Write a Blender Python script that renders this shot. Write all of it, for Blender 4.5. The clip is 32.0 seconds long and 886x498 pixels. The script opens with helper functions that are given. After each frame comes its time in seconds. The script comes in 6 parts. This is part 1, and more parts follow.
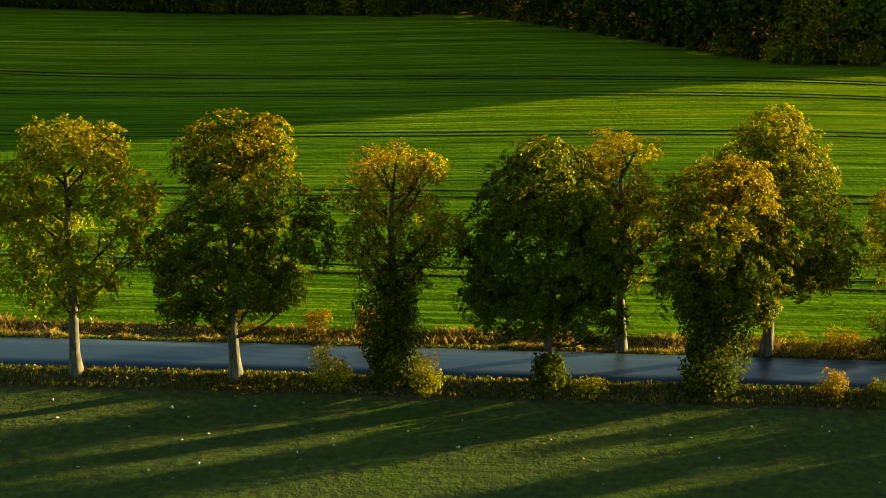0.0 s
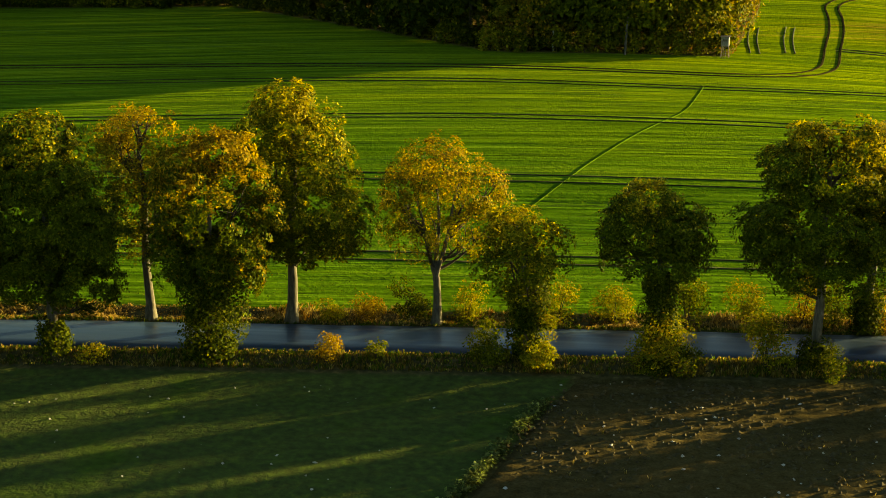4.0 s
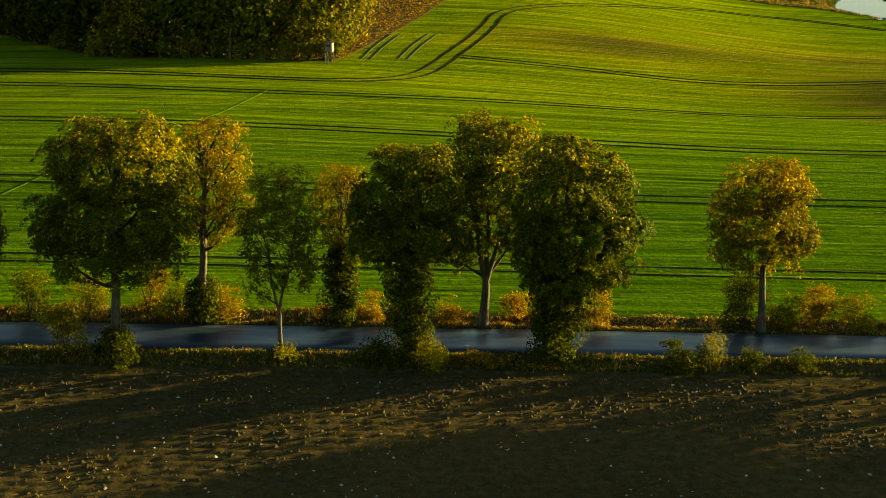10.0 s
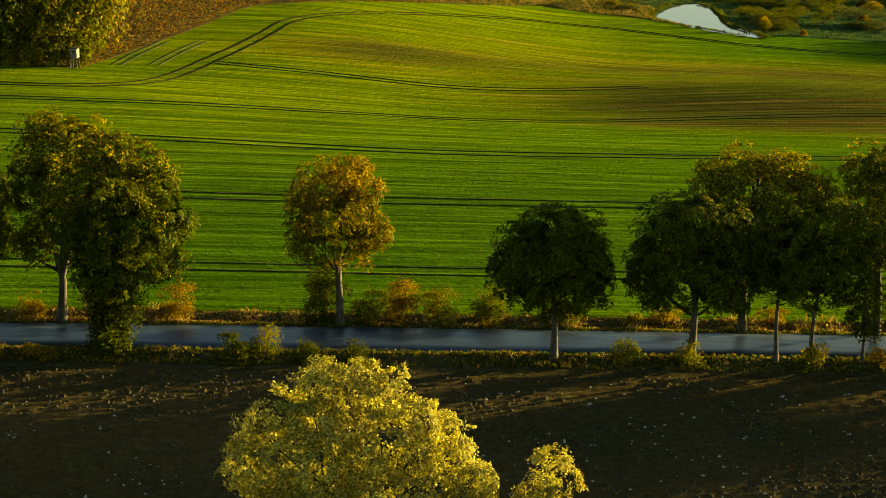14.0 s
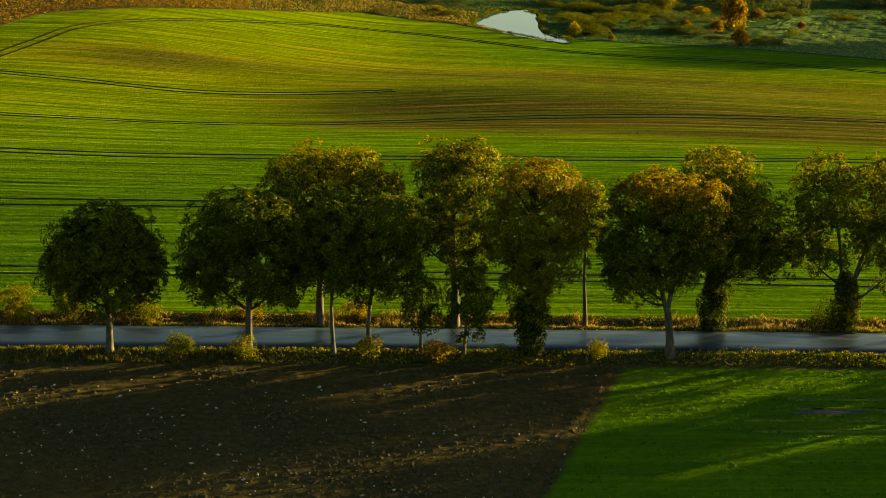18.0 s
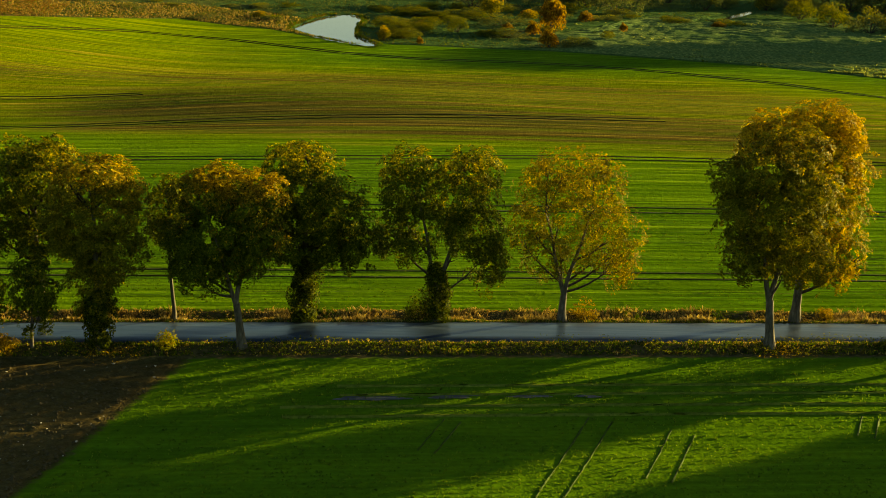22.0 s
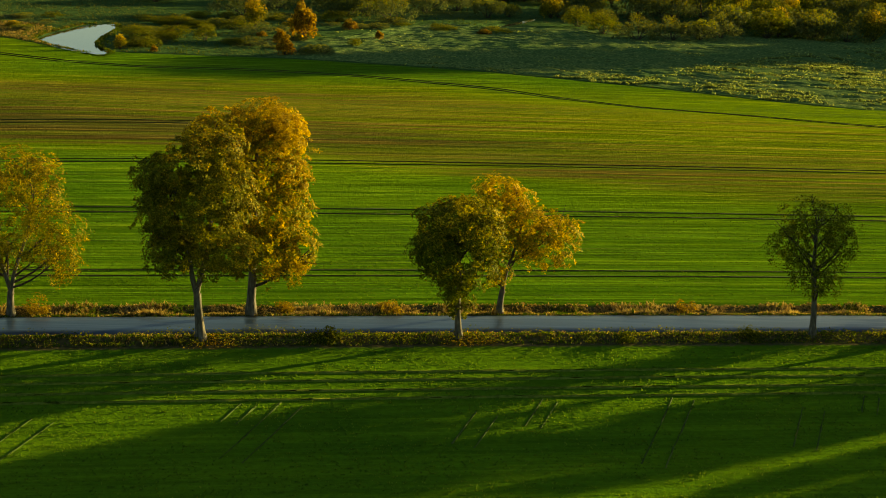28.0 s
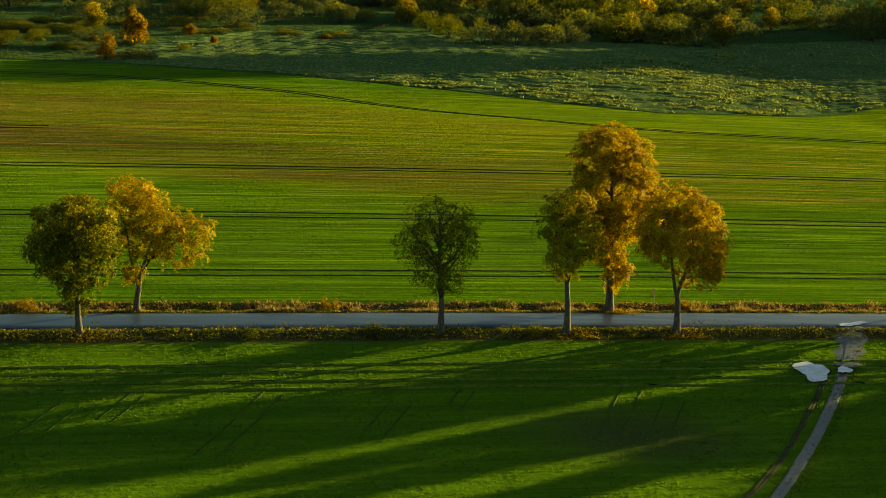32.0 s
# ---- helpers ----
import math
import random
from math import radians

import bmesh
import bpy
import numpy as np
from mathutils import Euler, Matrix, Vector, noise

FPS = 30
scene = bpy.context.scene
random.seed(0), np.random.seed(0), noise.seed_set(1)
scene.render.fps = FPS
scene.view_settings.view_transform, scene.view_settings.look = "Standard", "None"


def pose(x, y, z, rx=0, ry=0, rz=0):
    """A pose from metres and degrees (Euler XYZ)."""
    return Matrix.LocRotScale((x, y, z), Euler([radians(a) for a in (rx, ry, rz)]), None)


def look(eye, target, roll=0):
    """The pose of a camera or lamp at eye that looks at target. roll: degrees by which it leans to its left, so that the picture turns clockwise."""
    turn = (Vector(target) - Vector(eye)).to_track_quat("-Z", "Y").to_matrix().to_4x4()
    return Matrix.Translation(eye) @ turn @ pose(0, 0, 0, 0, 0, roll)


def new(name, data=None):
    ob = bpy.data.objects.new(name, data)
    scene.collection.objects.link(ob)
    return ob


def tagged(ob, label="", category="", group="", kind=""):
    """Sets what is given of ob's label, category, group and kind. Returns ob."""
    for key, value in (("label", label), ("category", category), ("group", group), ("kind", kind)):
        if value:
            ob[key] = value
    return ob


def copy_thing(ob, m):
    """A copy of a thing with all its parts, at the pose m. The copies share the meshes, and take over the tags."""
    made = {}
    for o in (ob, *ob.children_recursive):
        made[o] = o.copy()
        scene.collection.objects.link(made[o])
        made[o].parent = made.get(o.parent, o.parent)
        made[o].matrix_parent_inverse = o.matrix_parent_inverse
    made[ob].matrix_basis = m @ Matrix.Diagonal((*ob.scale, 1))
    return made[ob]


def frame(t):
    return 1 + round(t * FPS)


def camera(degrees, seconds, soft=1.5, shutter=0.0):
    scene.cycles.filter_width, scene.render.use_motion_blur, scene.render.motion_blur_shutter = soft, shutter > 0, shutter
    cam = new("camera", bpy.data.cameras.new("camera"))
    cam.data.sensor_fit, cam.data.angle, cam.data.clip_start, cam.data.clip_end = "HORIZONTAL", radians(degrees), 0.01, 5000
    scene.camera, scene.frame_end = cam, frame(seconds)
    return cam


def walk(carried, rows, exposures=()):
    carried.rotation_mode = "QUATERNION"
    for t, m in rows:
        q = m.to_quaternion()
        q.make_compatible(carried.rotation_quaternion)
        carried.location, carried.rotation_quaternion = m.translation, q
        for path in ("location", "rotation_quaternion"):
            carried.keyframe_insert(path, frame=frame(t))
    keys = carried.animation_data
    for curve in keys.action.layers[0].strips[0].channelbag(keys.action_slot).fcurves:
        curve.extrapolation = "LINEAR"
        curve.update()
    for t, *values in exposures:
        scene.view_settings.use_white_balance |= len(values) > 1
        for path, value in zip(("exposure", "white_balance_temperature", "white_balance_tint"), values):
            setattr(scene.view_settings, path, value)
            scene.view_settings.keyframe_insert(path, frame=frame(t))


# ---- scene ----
cam = camera(28.84, 32.0, soft=0.6)
# seconds, eye x y z, tilt up, lean to the right, turn to the left
ROWS = [
    (0.0, 0.000, -0.000, 38.451, -15.213, -0.027, 5.378),
    (2.0, 13.635, -0.818, 37.753, -15.199, 0.036, 4.394),
    (4.0, 27.264, -1.757, 37.409, -15.163, 0.009, 3.416),
    (6.0, 40.842, -2.815, 37.496, -15.083, -0.128, 2.485),
    (8.0, 54.252, -3.749, 37.525, -14.944, -0.250, 1.705),
    (10.0, 67.542, -4.642, 37.322, -14.752, -0.315, 1.053),
    (12.0, 80.960, -5.953, 37.142, -14.536, -0.392, 0.365),
    (14.0, 94.726, -7.614, 37.067, -14.329, -0.458, -0.362),
    (16.0, 108.989, -9.279, 37.043, -14.159, -0.438, -1.043),
    (18.0, 123.673, -10.990, 36.960, -14.011, -0.303, -1.704),
    (20.0, 138.543, -12.911, 36.754, -13.865, -0.088, -2.391),
    (22.0, 153.153, -15.149, 36.536, -13.736, 0.041, -3.104),
    (24.0, 167.270, -17.580, 36.360, -13.622, 0.039, -3.803),
    (26.0, 181.057, -19.771, 36.138, -13.487, 0.076, -4.413),
    (28.0, 194.995, -21.991, 35.949, -13.344, 0.157, -4.937),
    (30.0, 209.706, -25.019, 35.993, -13.243, 0.138, -5.451),
    (32.0, 225.000, -28.684, 36.215, -13.176, 0.032, -5.972),
]
# seconds, stops, kelvin, tint
EXPOSURES = [(0.0, 1.52, 7150, -2), (3.0, 1.46, 7500, -1), (9.0, 1.20, 7900, -1), (13.0, 1.05, 7900, 0), (17.0, 1.10, 8000, 0), (24.0, 1.00, 7900, 0), (32.0, 0.88, 7250, 0)]
walk(cam, [(t, pose(x, y, z, 90 + tilt, lean, turn)) for t, x, y, z, tilt, lean, turn in ROWS], EXPOSURES)

# ---- world, sun, exposure ----
SUN_AZ, SUN_EL = 29.0, 5.3          # degrees from +x towards +y, degrees above the horizon
world = bpy.data.worlds.new("world")
scene.world = world
world.use_nodes = True
wn = world.node_tree.nodes
sky = wn.new("ShaderNodeTexSky")
sky.sky_type, sky.sun_disc = "NISHITA", False
sky.sun_elevation, sky.sun_rotation = radians(SUN_EL), radians(90 - SUN_AZ)
sky.dust_density, sky.ozone_density = 0.9, 2.0
wn["Background"].inputs["Strength"].default_value = 0.15
world.node_tree.links.new(sky.outputs[0], wn["Background"].inputs[0])
ce = math.cos(radians(SUN_EL))
sun_way = Vector((ce * math.cos(radians(SUN_AZ)), ce * math.sin(radians(SUN_AZ)), math.sin(radians(SUN_EL))))
sun = new("sun", bpy.data.lights.new("sun", "SUN"))
sun.data.energy, sun.data.angle, sun.data.color = 12.6, radians(0.6), (1.0, 0.80, 0.36)
sun.matrix_world = look(sun_way * 300, (0, 0, 0))


# ---- lie of the land ----
def sstep(a, b, v):
    u = np.clip((v - a) / (b - a), 0, 1)
    return u * u * (3 - 2 * u)


def road_y(x):
    return 102.0 + 0.078 * x + 0.000105 * x * x


def road_z(x):
    u = (np.clip(x, -150, 340) - 100) / 100
    return -4.04 * u - 0.82 * u * u


def bump(x, y, cx, cy, sx, sy):
    return np.exp(-((x - cx) / sx) ** 2 - ((y - cy) / sy) ** 2)


def ground_z(x, y):
    d = y - road_y(x)
    h = -0.35 * sstep(-3.4, -4.6, d) - 0.32 * sstep(-4.6, -9, d) - 1.08 * sstep(-6, -32, d)
    h = h - 0.25 * sstep(3.2, 4.2, d) + 0.45 * sstep(4.2, 6.5, d)
    rise = 2.4 * sstep(6, 60, d)
    fall = -4.6 * sstep(95, 165, d) * sstep(70, 130, x)
    h = h + rise + fall
    h = h - 2.6 * sstep(25, -70, x) * sstep(6, 70, d)
    h = h - 1.9 * bump(x, y, 106, 210, 34, 24)
    h = h + 1.0 * bump(x, y, 152, 226, 34, 26)
    h = h + 0.8 * bump(x, y, 40, 175, 40, 35)
    h = h - 0.8 * bump(x, y, 195, 270, 40, 22)
    far = sstep(430, 900, y)
    # unseen rise, added to lift the wood that shades the meadow
    shade_hill = 18 * sstep(398, 430, x) * sstep(425, 447, y) * sstep(900, 600, x) * sstep(482, 458, y)
    return road_z(x) * (1 - 0.6 * far) + h + 12 * far + shade_hill

POND_Z = -4.45
FIELD_EDGE_X = [-400, -120, -61, -20, -2, 21, 47, 51, 52, 59, 63, 66, 95, 118, 137, 150, 173, 194, 232, 264, 300, 330, 353, 420, 700]
FIELD_EDGE_Y = [272, 260, 255, 254, 234, 208, 212, 213, 222, 258, 288, 293, 323, 350, 341, 325, 323, 324, 317, 305, 287, 295, 313, 345, 430]


def field_edge(x):
    return np.interp(x, FIELD_EDGE_X, FIELD_EDGE_Y)


POND_Y = [318.5, 322, 329, 336, 345, 354, 362, 370, 374.5, 376.5]
POND_MID = [157.2, 155.8, 152.2, 149.4, 147.5, 148.3, 149.8, 151.2, 151.6, 151.6]
POND_HALF = [0.4, 2.4, 3.3, 4.3, 6.0, 6.0, 5.3, 4.1, 2.4, 0.4]


def pond_mask(x, y):
    """1 in the middle of the pond, 0 on its bank."""
    past_end = np.maximum(np.maximum(318.5 - y, y - 376.5), 0) / 5.0
    return 1 - np.sqrt(((x - np.interp(y, POND_Y, POND_MID)) / np.interp(y, POND_Y, POND_HALF)) ** 2 + past_end ** 2)


def creek_mask(x, y):
    return 1 - np.sqrt(((x - 251 - 0.55 * (y - 422)) / 1.9) ** 2 + ((y - 422) / 13.0) ** 2)


CREEK_Z = -10.6


def land_z(x, y):
    """The ground, with the beds of pond and creek."""
    z = ground_z(x, y)
    for mask, level in ((pond_mask(x, y), POND_Z), (creek_mask(x, y), CREEK_Z)):
        k = sstep(-0.55, -0.05, mask)
        z = z * (1 - k) + (level + 0.12) * k - 0.7 * sstep(-0.08, 0.25, mask)
    return z


def at(x, y):
    return float(land_z(np.float64(x), np.float64(y)))


# ---- mesh helpers ----
def np_mesh(name, verts, faces, mats, index=None, smooth=False, floats=None, uv=None):
    """A mesh from arrays: verts (n, 3), faces (m, k)."""
    verts, faces = np.asarray(verts, dtype=np.float32), np.asarray(faces, dtype=np.int32)
    me = bpy.data.meshes.new(name)
    me.vertices.add(len(verts))
    me.vertices.foreach_set("co", verts.ravel())
    me.loops.add(faces.size)
    me.loops.foreach_set("vertex_index", faces.ravel())
    me.polygons.add(len(faces))
    me.polygons.foreach_set("loop_start", np.arange(0, faces.size, faces.shape[1], dtype=np.int32))
    for m in mats:
        me.materials.append(m)
    if index is not None:
        me.polygons.foreach_set("material_index", np.asarray(index, dtype=np.int32))
    me.polygons.foreach_set("use_smooth", np.full(len(faces), smooth))
    for key, values in (floats or {}).items():
        me.attributes.new(key, "FLOAT", "POINT").data.foreach_set("value", np.asarray(values, dtype=np.float32))
    me.update(calc_edges=True)
    return me


def part(name, me, parent, label=""):
    ob = new(name, me)
    ob.parent = parent
    return tagged(ob, label)


def thing(name, x, y, z, label, category, group="", turn=0.0):
    ob = new(name)
    ob.matrix_basis = pose(x, y, z, 0, 0, turn)
    return tagged(ob, label, category, group)


def stuff(name, v, f, mats, label, category, index=None):
    tagged(new(name, np_mesh(name, v, f, mats, index)), label, category, kind="stuff")


def bm_mesh(name, bm, mats):
    me = bpy.data.meshes.new(name)
    bm.to_mesh(me)
    bm.free()
    for m in mats:
        me.materials.append(m)
    return me


def box_bm(bm, x0, y0, z0, x1, y1, z1, bevel=0.0):
    made = bmesh.ops.create_cube(bm, size=1.0, matrix=Matrix.LocRotScale(((x0 + x1) / 2, (y0 + y1) / 2, (z0 + z1) / 2), None, (x1 - x0, y1 - y0, z1 - z0)))
    if bevel:
        edges = list({e for v in made["verts"] for e in v.link_edges})
        bmesh.ops.bevel(bm, geom=edges, offset=bevel, segments=1, affect="EDGES")


def tube(points, radii, sides=8):
    """Verts and quads of a tapered tube along the points."""
    p, r = np.asarray(points, float), np.asarray(radii, float)
    way = np.gradient(p, axis=0)
    way /= np.linalg.norm(way, axis=1)[:, None] + 1e-9
    ref = np.where(np.abs(way[:, 2:3]) > 0.9, np.array([[1.0, 0, 0]]), np.array([[0, 0, 1.0]]))
    a = np.cross(way, ref)
    a /= np.linalg.norm(a, axis=1)[:, None] + 1e-9
    b = np.cross(way, a)
    ang = np.arange(sides) * 2 * np.pi / sides
    v = p[:, None] + r[:, None, None] * (a[:, None] * np.cos(ang)[None, :, None] + b[:, None] * np.sin(ang)[None, :, None])
    i = np.arange(len(p) - 1)[:, None] * sides
    k, k2 = np.arange(sides)[None], (np.arange(sides)[None] + 1) % sides
    f = np.stack([i + k, i + k2, i + sides + k2, i + sides + k], -1).reshape(-1, 4)
    return v.reshape(-1, 3), f


def joined(pieces):
    vs, fs, n = [], [], 0
    for v, f in pieces:
        vs.append(v)
        fs.append(f + n)
        n += len(v)
    return np.concatenate(vs), np.concatenate(fs)


def unit(v):
    return v / (np.linalg.norm(v, axis=1)[:, None] + 1e-9)


def leaf_cards(points, normals, size, rng, aspect=0.62, fold=0.12):
    """Folded four-cornered leaves, one island each."""
    n = len(points)
    t1 = unit(np.cross(normals, unit(rng.normal(size=(n, 3)))))
    t2 = np.cross(normals, t1)
    s = size[:, None]
    side = normals * s * fold
    v = np.stack([points - t1 * s * 0.5, points + t2 * s * aspect * 0.5 + side, points + t1 * s * 0.5, points - t2 * s * aspect * 0.5 + side], 1)
    return v.reshape(-1, 3), np.arange(4 * n, dtype=np.int32).reshape(-1, 4)


def leaf_tips(points, normals, size, rng, aspect=0.8):
    """Small pointed leaves, one face each."""
    n = len(points)
    t1 = unit(np.cross(normals, unit(rng.normal(size=(n, 3)))))
    t2 = np.cross(normals, t1)
    s = size[:, None]
    v = np.stack([points + t1 * s * 0.55, points - t1 * s * 0.45 + t2 * s * aspect * 0.5, points - t1 * s * 0.45 - t2 * s * aspect * 0.5], 1)
    return v.reshape(-1, 3), np.arange(3 * n, dtype=np.int32).reshape(-1, 3)


def wobble(p, seed, freq):
    """Cheap smooth noise of about -1 to 1 at the points."""
    r = np.random.default_rng(seed)
    out = np.zeros(len(p))
    for k in range(5):
        out += np.sin(p @ (r.normal(size=3) * freq) + r.uniform(0, 6.28))
    return out / 2.6


# ---- materials ----
def node_mat(name):
    m = bpy.data.materials.new(name)
    m.use_nodes = True
    return m, m.node_tree.nodes, m.node_tree.links, m.node_tree.nodes["Principled BSDF"]


def noise_node(n, l, coords, scale, detail=4.0, stretch=(1, 1, 1), rough=0.55):
    mp = n.new("ShaderNodeMapping")
    mp.inputs["Scale"].default_value = stretch
    l.new(coords, mp.inputs["Vector"])
    t = n.new("ShaderNodeTexNoise")
    t.inputs["Scale"].default_value, t.inputs["Detail"].default_value, t.inputs["Roughness"].default_value = scale, detail, rough
    l.new(mp.outputs[0], t.inputs["Vector"])
    return t.outputs["Fac"]


def ramp_node(n, l, fac, stops):
    r = n.new("ShaderNodeValToRGB")
    while len(r.color_ramp.elements) < len(stops):
        r.color_ramp.elements.new(0.5)
    for e, (pos, col) in zip(r.color_ramp.elements, stops):
        e.position, e.color = pos, (*col, 1)
    l.new(fac, r.inputs[0])
    return r.outputs[0]


def grey(v):
    return (v, v, v)


def mix_node(n, l, fac, a, b, blend="MIX"):
    m = n.new("ShaderNodeMix")
    m.data_type, m.blend_type = "RGBA", blend
    for sock, v in ((m.inputs["Factor"], fac), (m.inputs["A"], a), (m.inputs["B"], b)):
        if isinstance(v, (tuple, float, int)):
            sock.default_value = (*v, 1) if isinstance(v, tuple) else v
        else:
            l.new(v, sock)
    return m.outputs["Result"]


def math_node(n, l, op, a, b=0.0, c=0.0, clamp=False):
    m = n.new("ShaderNodeMath")
    m.operation, m.use_clamp = op, clamp
    for k, v in enumerate((a, b, c)):
        if isinstance(v, (float, int)):
            m.inputs[k].default_value = v
        else:
            l.new(v, m.inputs[k])
    return m.outputs[0]


def bump_node(n, l, bsdf, height, strength, distance):
    b = n.new("ShaderNodeBump")
    b.inputs["Strength"].default_value, b.inputs["Distance"].default_value = strength, distance
    l.new(height, b.inputs["Height"])
    l.new(b.outputs[0], bsdf.inputs["Normal"])


def leaf_mat(name, stops, shine=0.3):
    """Leaves: each its own shade, and light shines through them."""
    m, n, l, p = node_mat(name)
    geo = n.new("ShaderNodeNewGeometry")
    col = ramp_node(n, l, geo.outputs["Random Per Island"], stops)
    big = noise_node(n, l, n.new("ShaderNodeTexCoord").outputs["Object"], 0.5, 2.0)
    col = mix_node(n, l, 0.55, col, ramp_node(n, l, big, [(0.3, grey(0.6)), (0.7, grey(1.3))]), "MULTIPLY")
    l.new(col, p.inputs["Base Color"])
    p.inputs["Roughness"].default_value = 0.6
    p.inputs["Specular IOR Level"].default_value = 0.015
    tr = n.new("ShaderNodeBsdfTranslucent")
    l.new(mix_node(n, l, 1.0, col, (1.15, 1.1, 0.6), "MULTIPLY"), tr.inputs["Color"])
    mx = n.new("ShaderNodeMixShader")
    mx.inputs[0].default_value = shine
    l.new(p.outputs[0], mx.inputs[1])
    l.new(tr.outputs[0], mx.inputs[2])
    l.new(mx.outputs[0], n["Material Output"].inputs["Surface"])
    return m


def plain_mat(name, stops, scale, rough=0.8, bump=0.4, dist=0.03, stretch=(1, 1, 1), metal=0.0, gloss=0.08):
    m, n, l, p = node_mat(name)
    co = n.new("ShaderNodeTexCoord").outputs["Object"]
    fine = noise_node(n, l, co, scale, 6.0, stretch)
    wide = noise_node(n, l, co, scale * 0.13, 3.0)
    col = ramp_node(n, l, fine, stops)
    col = mix_node(n, l, 0.6, col, ramp_node(n, l, wide, [(0.3, grey(0.65)), (0.7, grey(1.25))]), "MULTIPLY")
    l.new(col, p.inputs["Base Color"])
    p.inputs["Roughness"].default_value, p.inputs["Metallic"].default_value = rough, metal
    p.inputs["Specular IOR Level"].default_value = gloss
    bump_node(n, l, p, fine, bump, dist)
    return m


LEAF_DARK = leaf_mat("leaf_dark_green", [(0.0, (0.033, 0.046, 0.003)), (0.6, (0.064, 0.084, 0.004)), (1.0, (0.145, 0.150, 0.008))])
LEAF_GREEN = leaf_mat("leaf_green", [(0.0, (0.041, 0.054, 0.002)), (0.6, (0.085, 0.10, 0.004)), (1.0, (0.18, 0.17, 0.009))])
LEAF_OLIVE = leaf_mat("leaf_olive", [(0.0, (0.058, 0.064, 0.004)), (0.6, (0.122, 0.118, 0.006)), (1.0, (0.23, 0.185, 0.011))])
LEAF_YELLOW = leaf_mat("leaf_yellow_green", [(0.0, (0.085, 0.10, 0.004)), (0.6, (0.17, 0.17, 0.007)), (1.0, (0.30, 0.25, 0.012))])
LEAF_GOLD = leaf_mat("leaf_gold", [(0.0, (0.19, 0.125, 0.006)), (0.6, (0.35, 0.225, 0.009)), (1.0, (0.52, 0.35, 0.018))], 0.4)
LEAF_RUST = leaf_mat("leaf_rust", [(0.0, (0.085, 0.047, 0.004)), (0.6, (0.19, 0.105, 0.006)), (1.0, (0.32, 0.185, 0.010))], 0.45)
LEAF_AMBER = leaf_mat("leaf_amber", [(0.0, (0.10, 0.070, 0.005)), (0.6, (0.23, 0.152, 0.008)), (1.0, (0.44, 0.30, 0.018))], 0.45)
# autumn gold, also standing in for sunlight on the crown tops
LEAF_LIT_TOP = leaf_mat("leaf_lit_turning_top", [(0.0, (0.11, 0.095, 0.005)), (0.6, (0.25, 0.195, 0.009)), (1.0, (0.46, 0.36, 0.018))], 0.4)
LEAF_IVY = leaf_mat("leaf_ivy", [(0.0, (0.018, 0.027, 0.002)), (0.6, (0.036, 0.050, 0.003)), (1.0, (0.11, 0.105, 0.006))], 0.3)
LEAF_BUSH = leaf_mat("leaf_ochre", [(0.0, (0.11, 0.072, 0.006)), (0.6, (0.22, 0.145, 0.010)), (1.0, (0.38, 0.26, 0.020))], 0.35)
LEAF_WILLOW = leaf_mat("leaf_willow", [(0.0, (0.12, 0.125, 0.024)), (0.5, (0.34, 0.30, 0.045)), (1.0, (0.66, 0.58, 0.16))], 0.4)
LEAF_GREY = leaf_mat("leaf_grey_green", [(0.0, (0.045, 0.060, 0.017)), (0.6, (0.078, 0.096, 0.026)), (1.0, (0.14, 0.15, 0.042))], 0.3)
STRAW = leaf_mat("grass_straw", [(0.0, (0.13, 0.088, 0.028)), (0.6, (0.28, 0.190, 0.055)), (1.0, (0.46, 0.33, 0.11))], 0.35)
GRASS = leaf_mat("grass_green", [(0.0, (0.025, 0.048, 0.002)), (0.6, (0.055, 0.090, 0.004)), (1.0, (0.11, 0.14, 0.008))], 0.35)
REED = leaf_mat("reed_brown", [(0.0, (0.07, 0.052, 0.010)), (0.6, (0.13, 0.098, 0.018)), (1.0, (0.22, 0.165, 0.035))], 0.3)
BRACKEN = leaf_mat("bracken_rust", [(0.0, (0.10, 0.048, 0.008)), (0.6, (0.19, 0.095, 0.014)), (1.0, (0.32, 0.17, 0.024))], 0.3)
MEADOW = leaf_mat("meadow_grass", [(0.0, (0.08, 0.125, 0.03)), (0.6, (0.19, 0.235, 0.06)), (1.0, (0.40, 0.42, 0.13))], 0.4)
BARK = plain_mat("bark", [(0.3, (0.044, 0.038, 0.026)), (0.55, (0.098, 0.086, 0.062)), (0.8, (0.20, 0.175, 0.13))], 5.0, 0.85, 0.8, 0.05, (1, 1, 0.3))
BARK_DARK = plain_mat("bark_dark", [(0.3, (0.02, 0.016, 0.011)), (0.7, (0.07, 0.055, 0.04))], 6.0, 0.9, 0.7, 0.04, (1, 1, 0.3))
CLOD = plain_mat("soil_clod", [(0.3, (0.042, 0.032, 0.014)), (0.7, (0.078, 0.061, 0.027))], 4.0, 0.95, 0.6, 0.03)
STONE = plain_mat("pale_stone", [(0.3, (0.22, 0.20, 0.16)), (0.7, (0.42, 0.38, 0.31))], 8.0, 0.8, 0.4, 0.02)
FAINT = plain_mat("crop_gap", [(0.3, (0.022, 0.042, 0.005)), (0.7, (0.045, 0.074, 0.008))], 2.5, 0.95, 0.6, 0.04)
PATH = plain_mat("trodden_crop", [(0.3, (0.040, 0.076, 0.006)), (0.7, (0.070, 0.118, 0.009))], 2.5, 0.95, 0.5, 0.03, gloss=0.0)
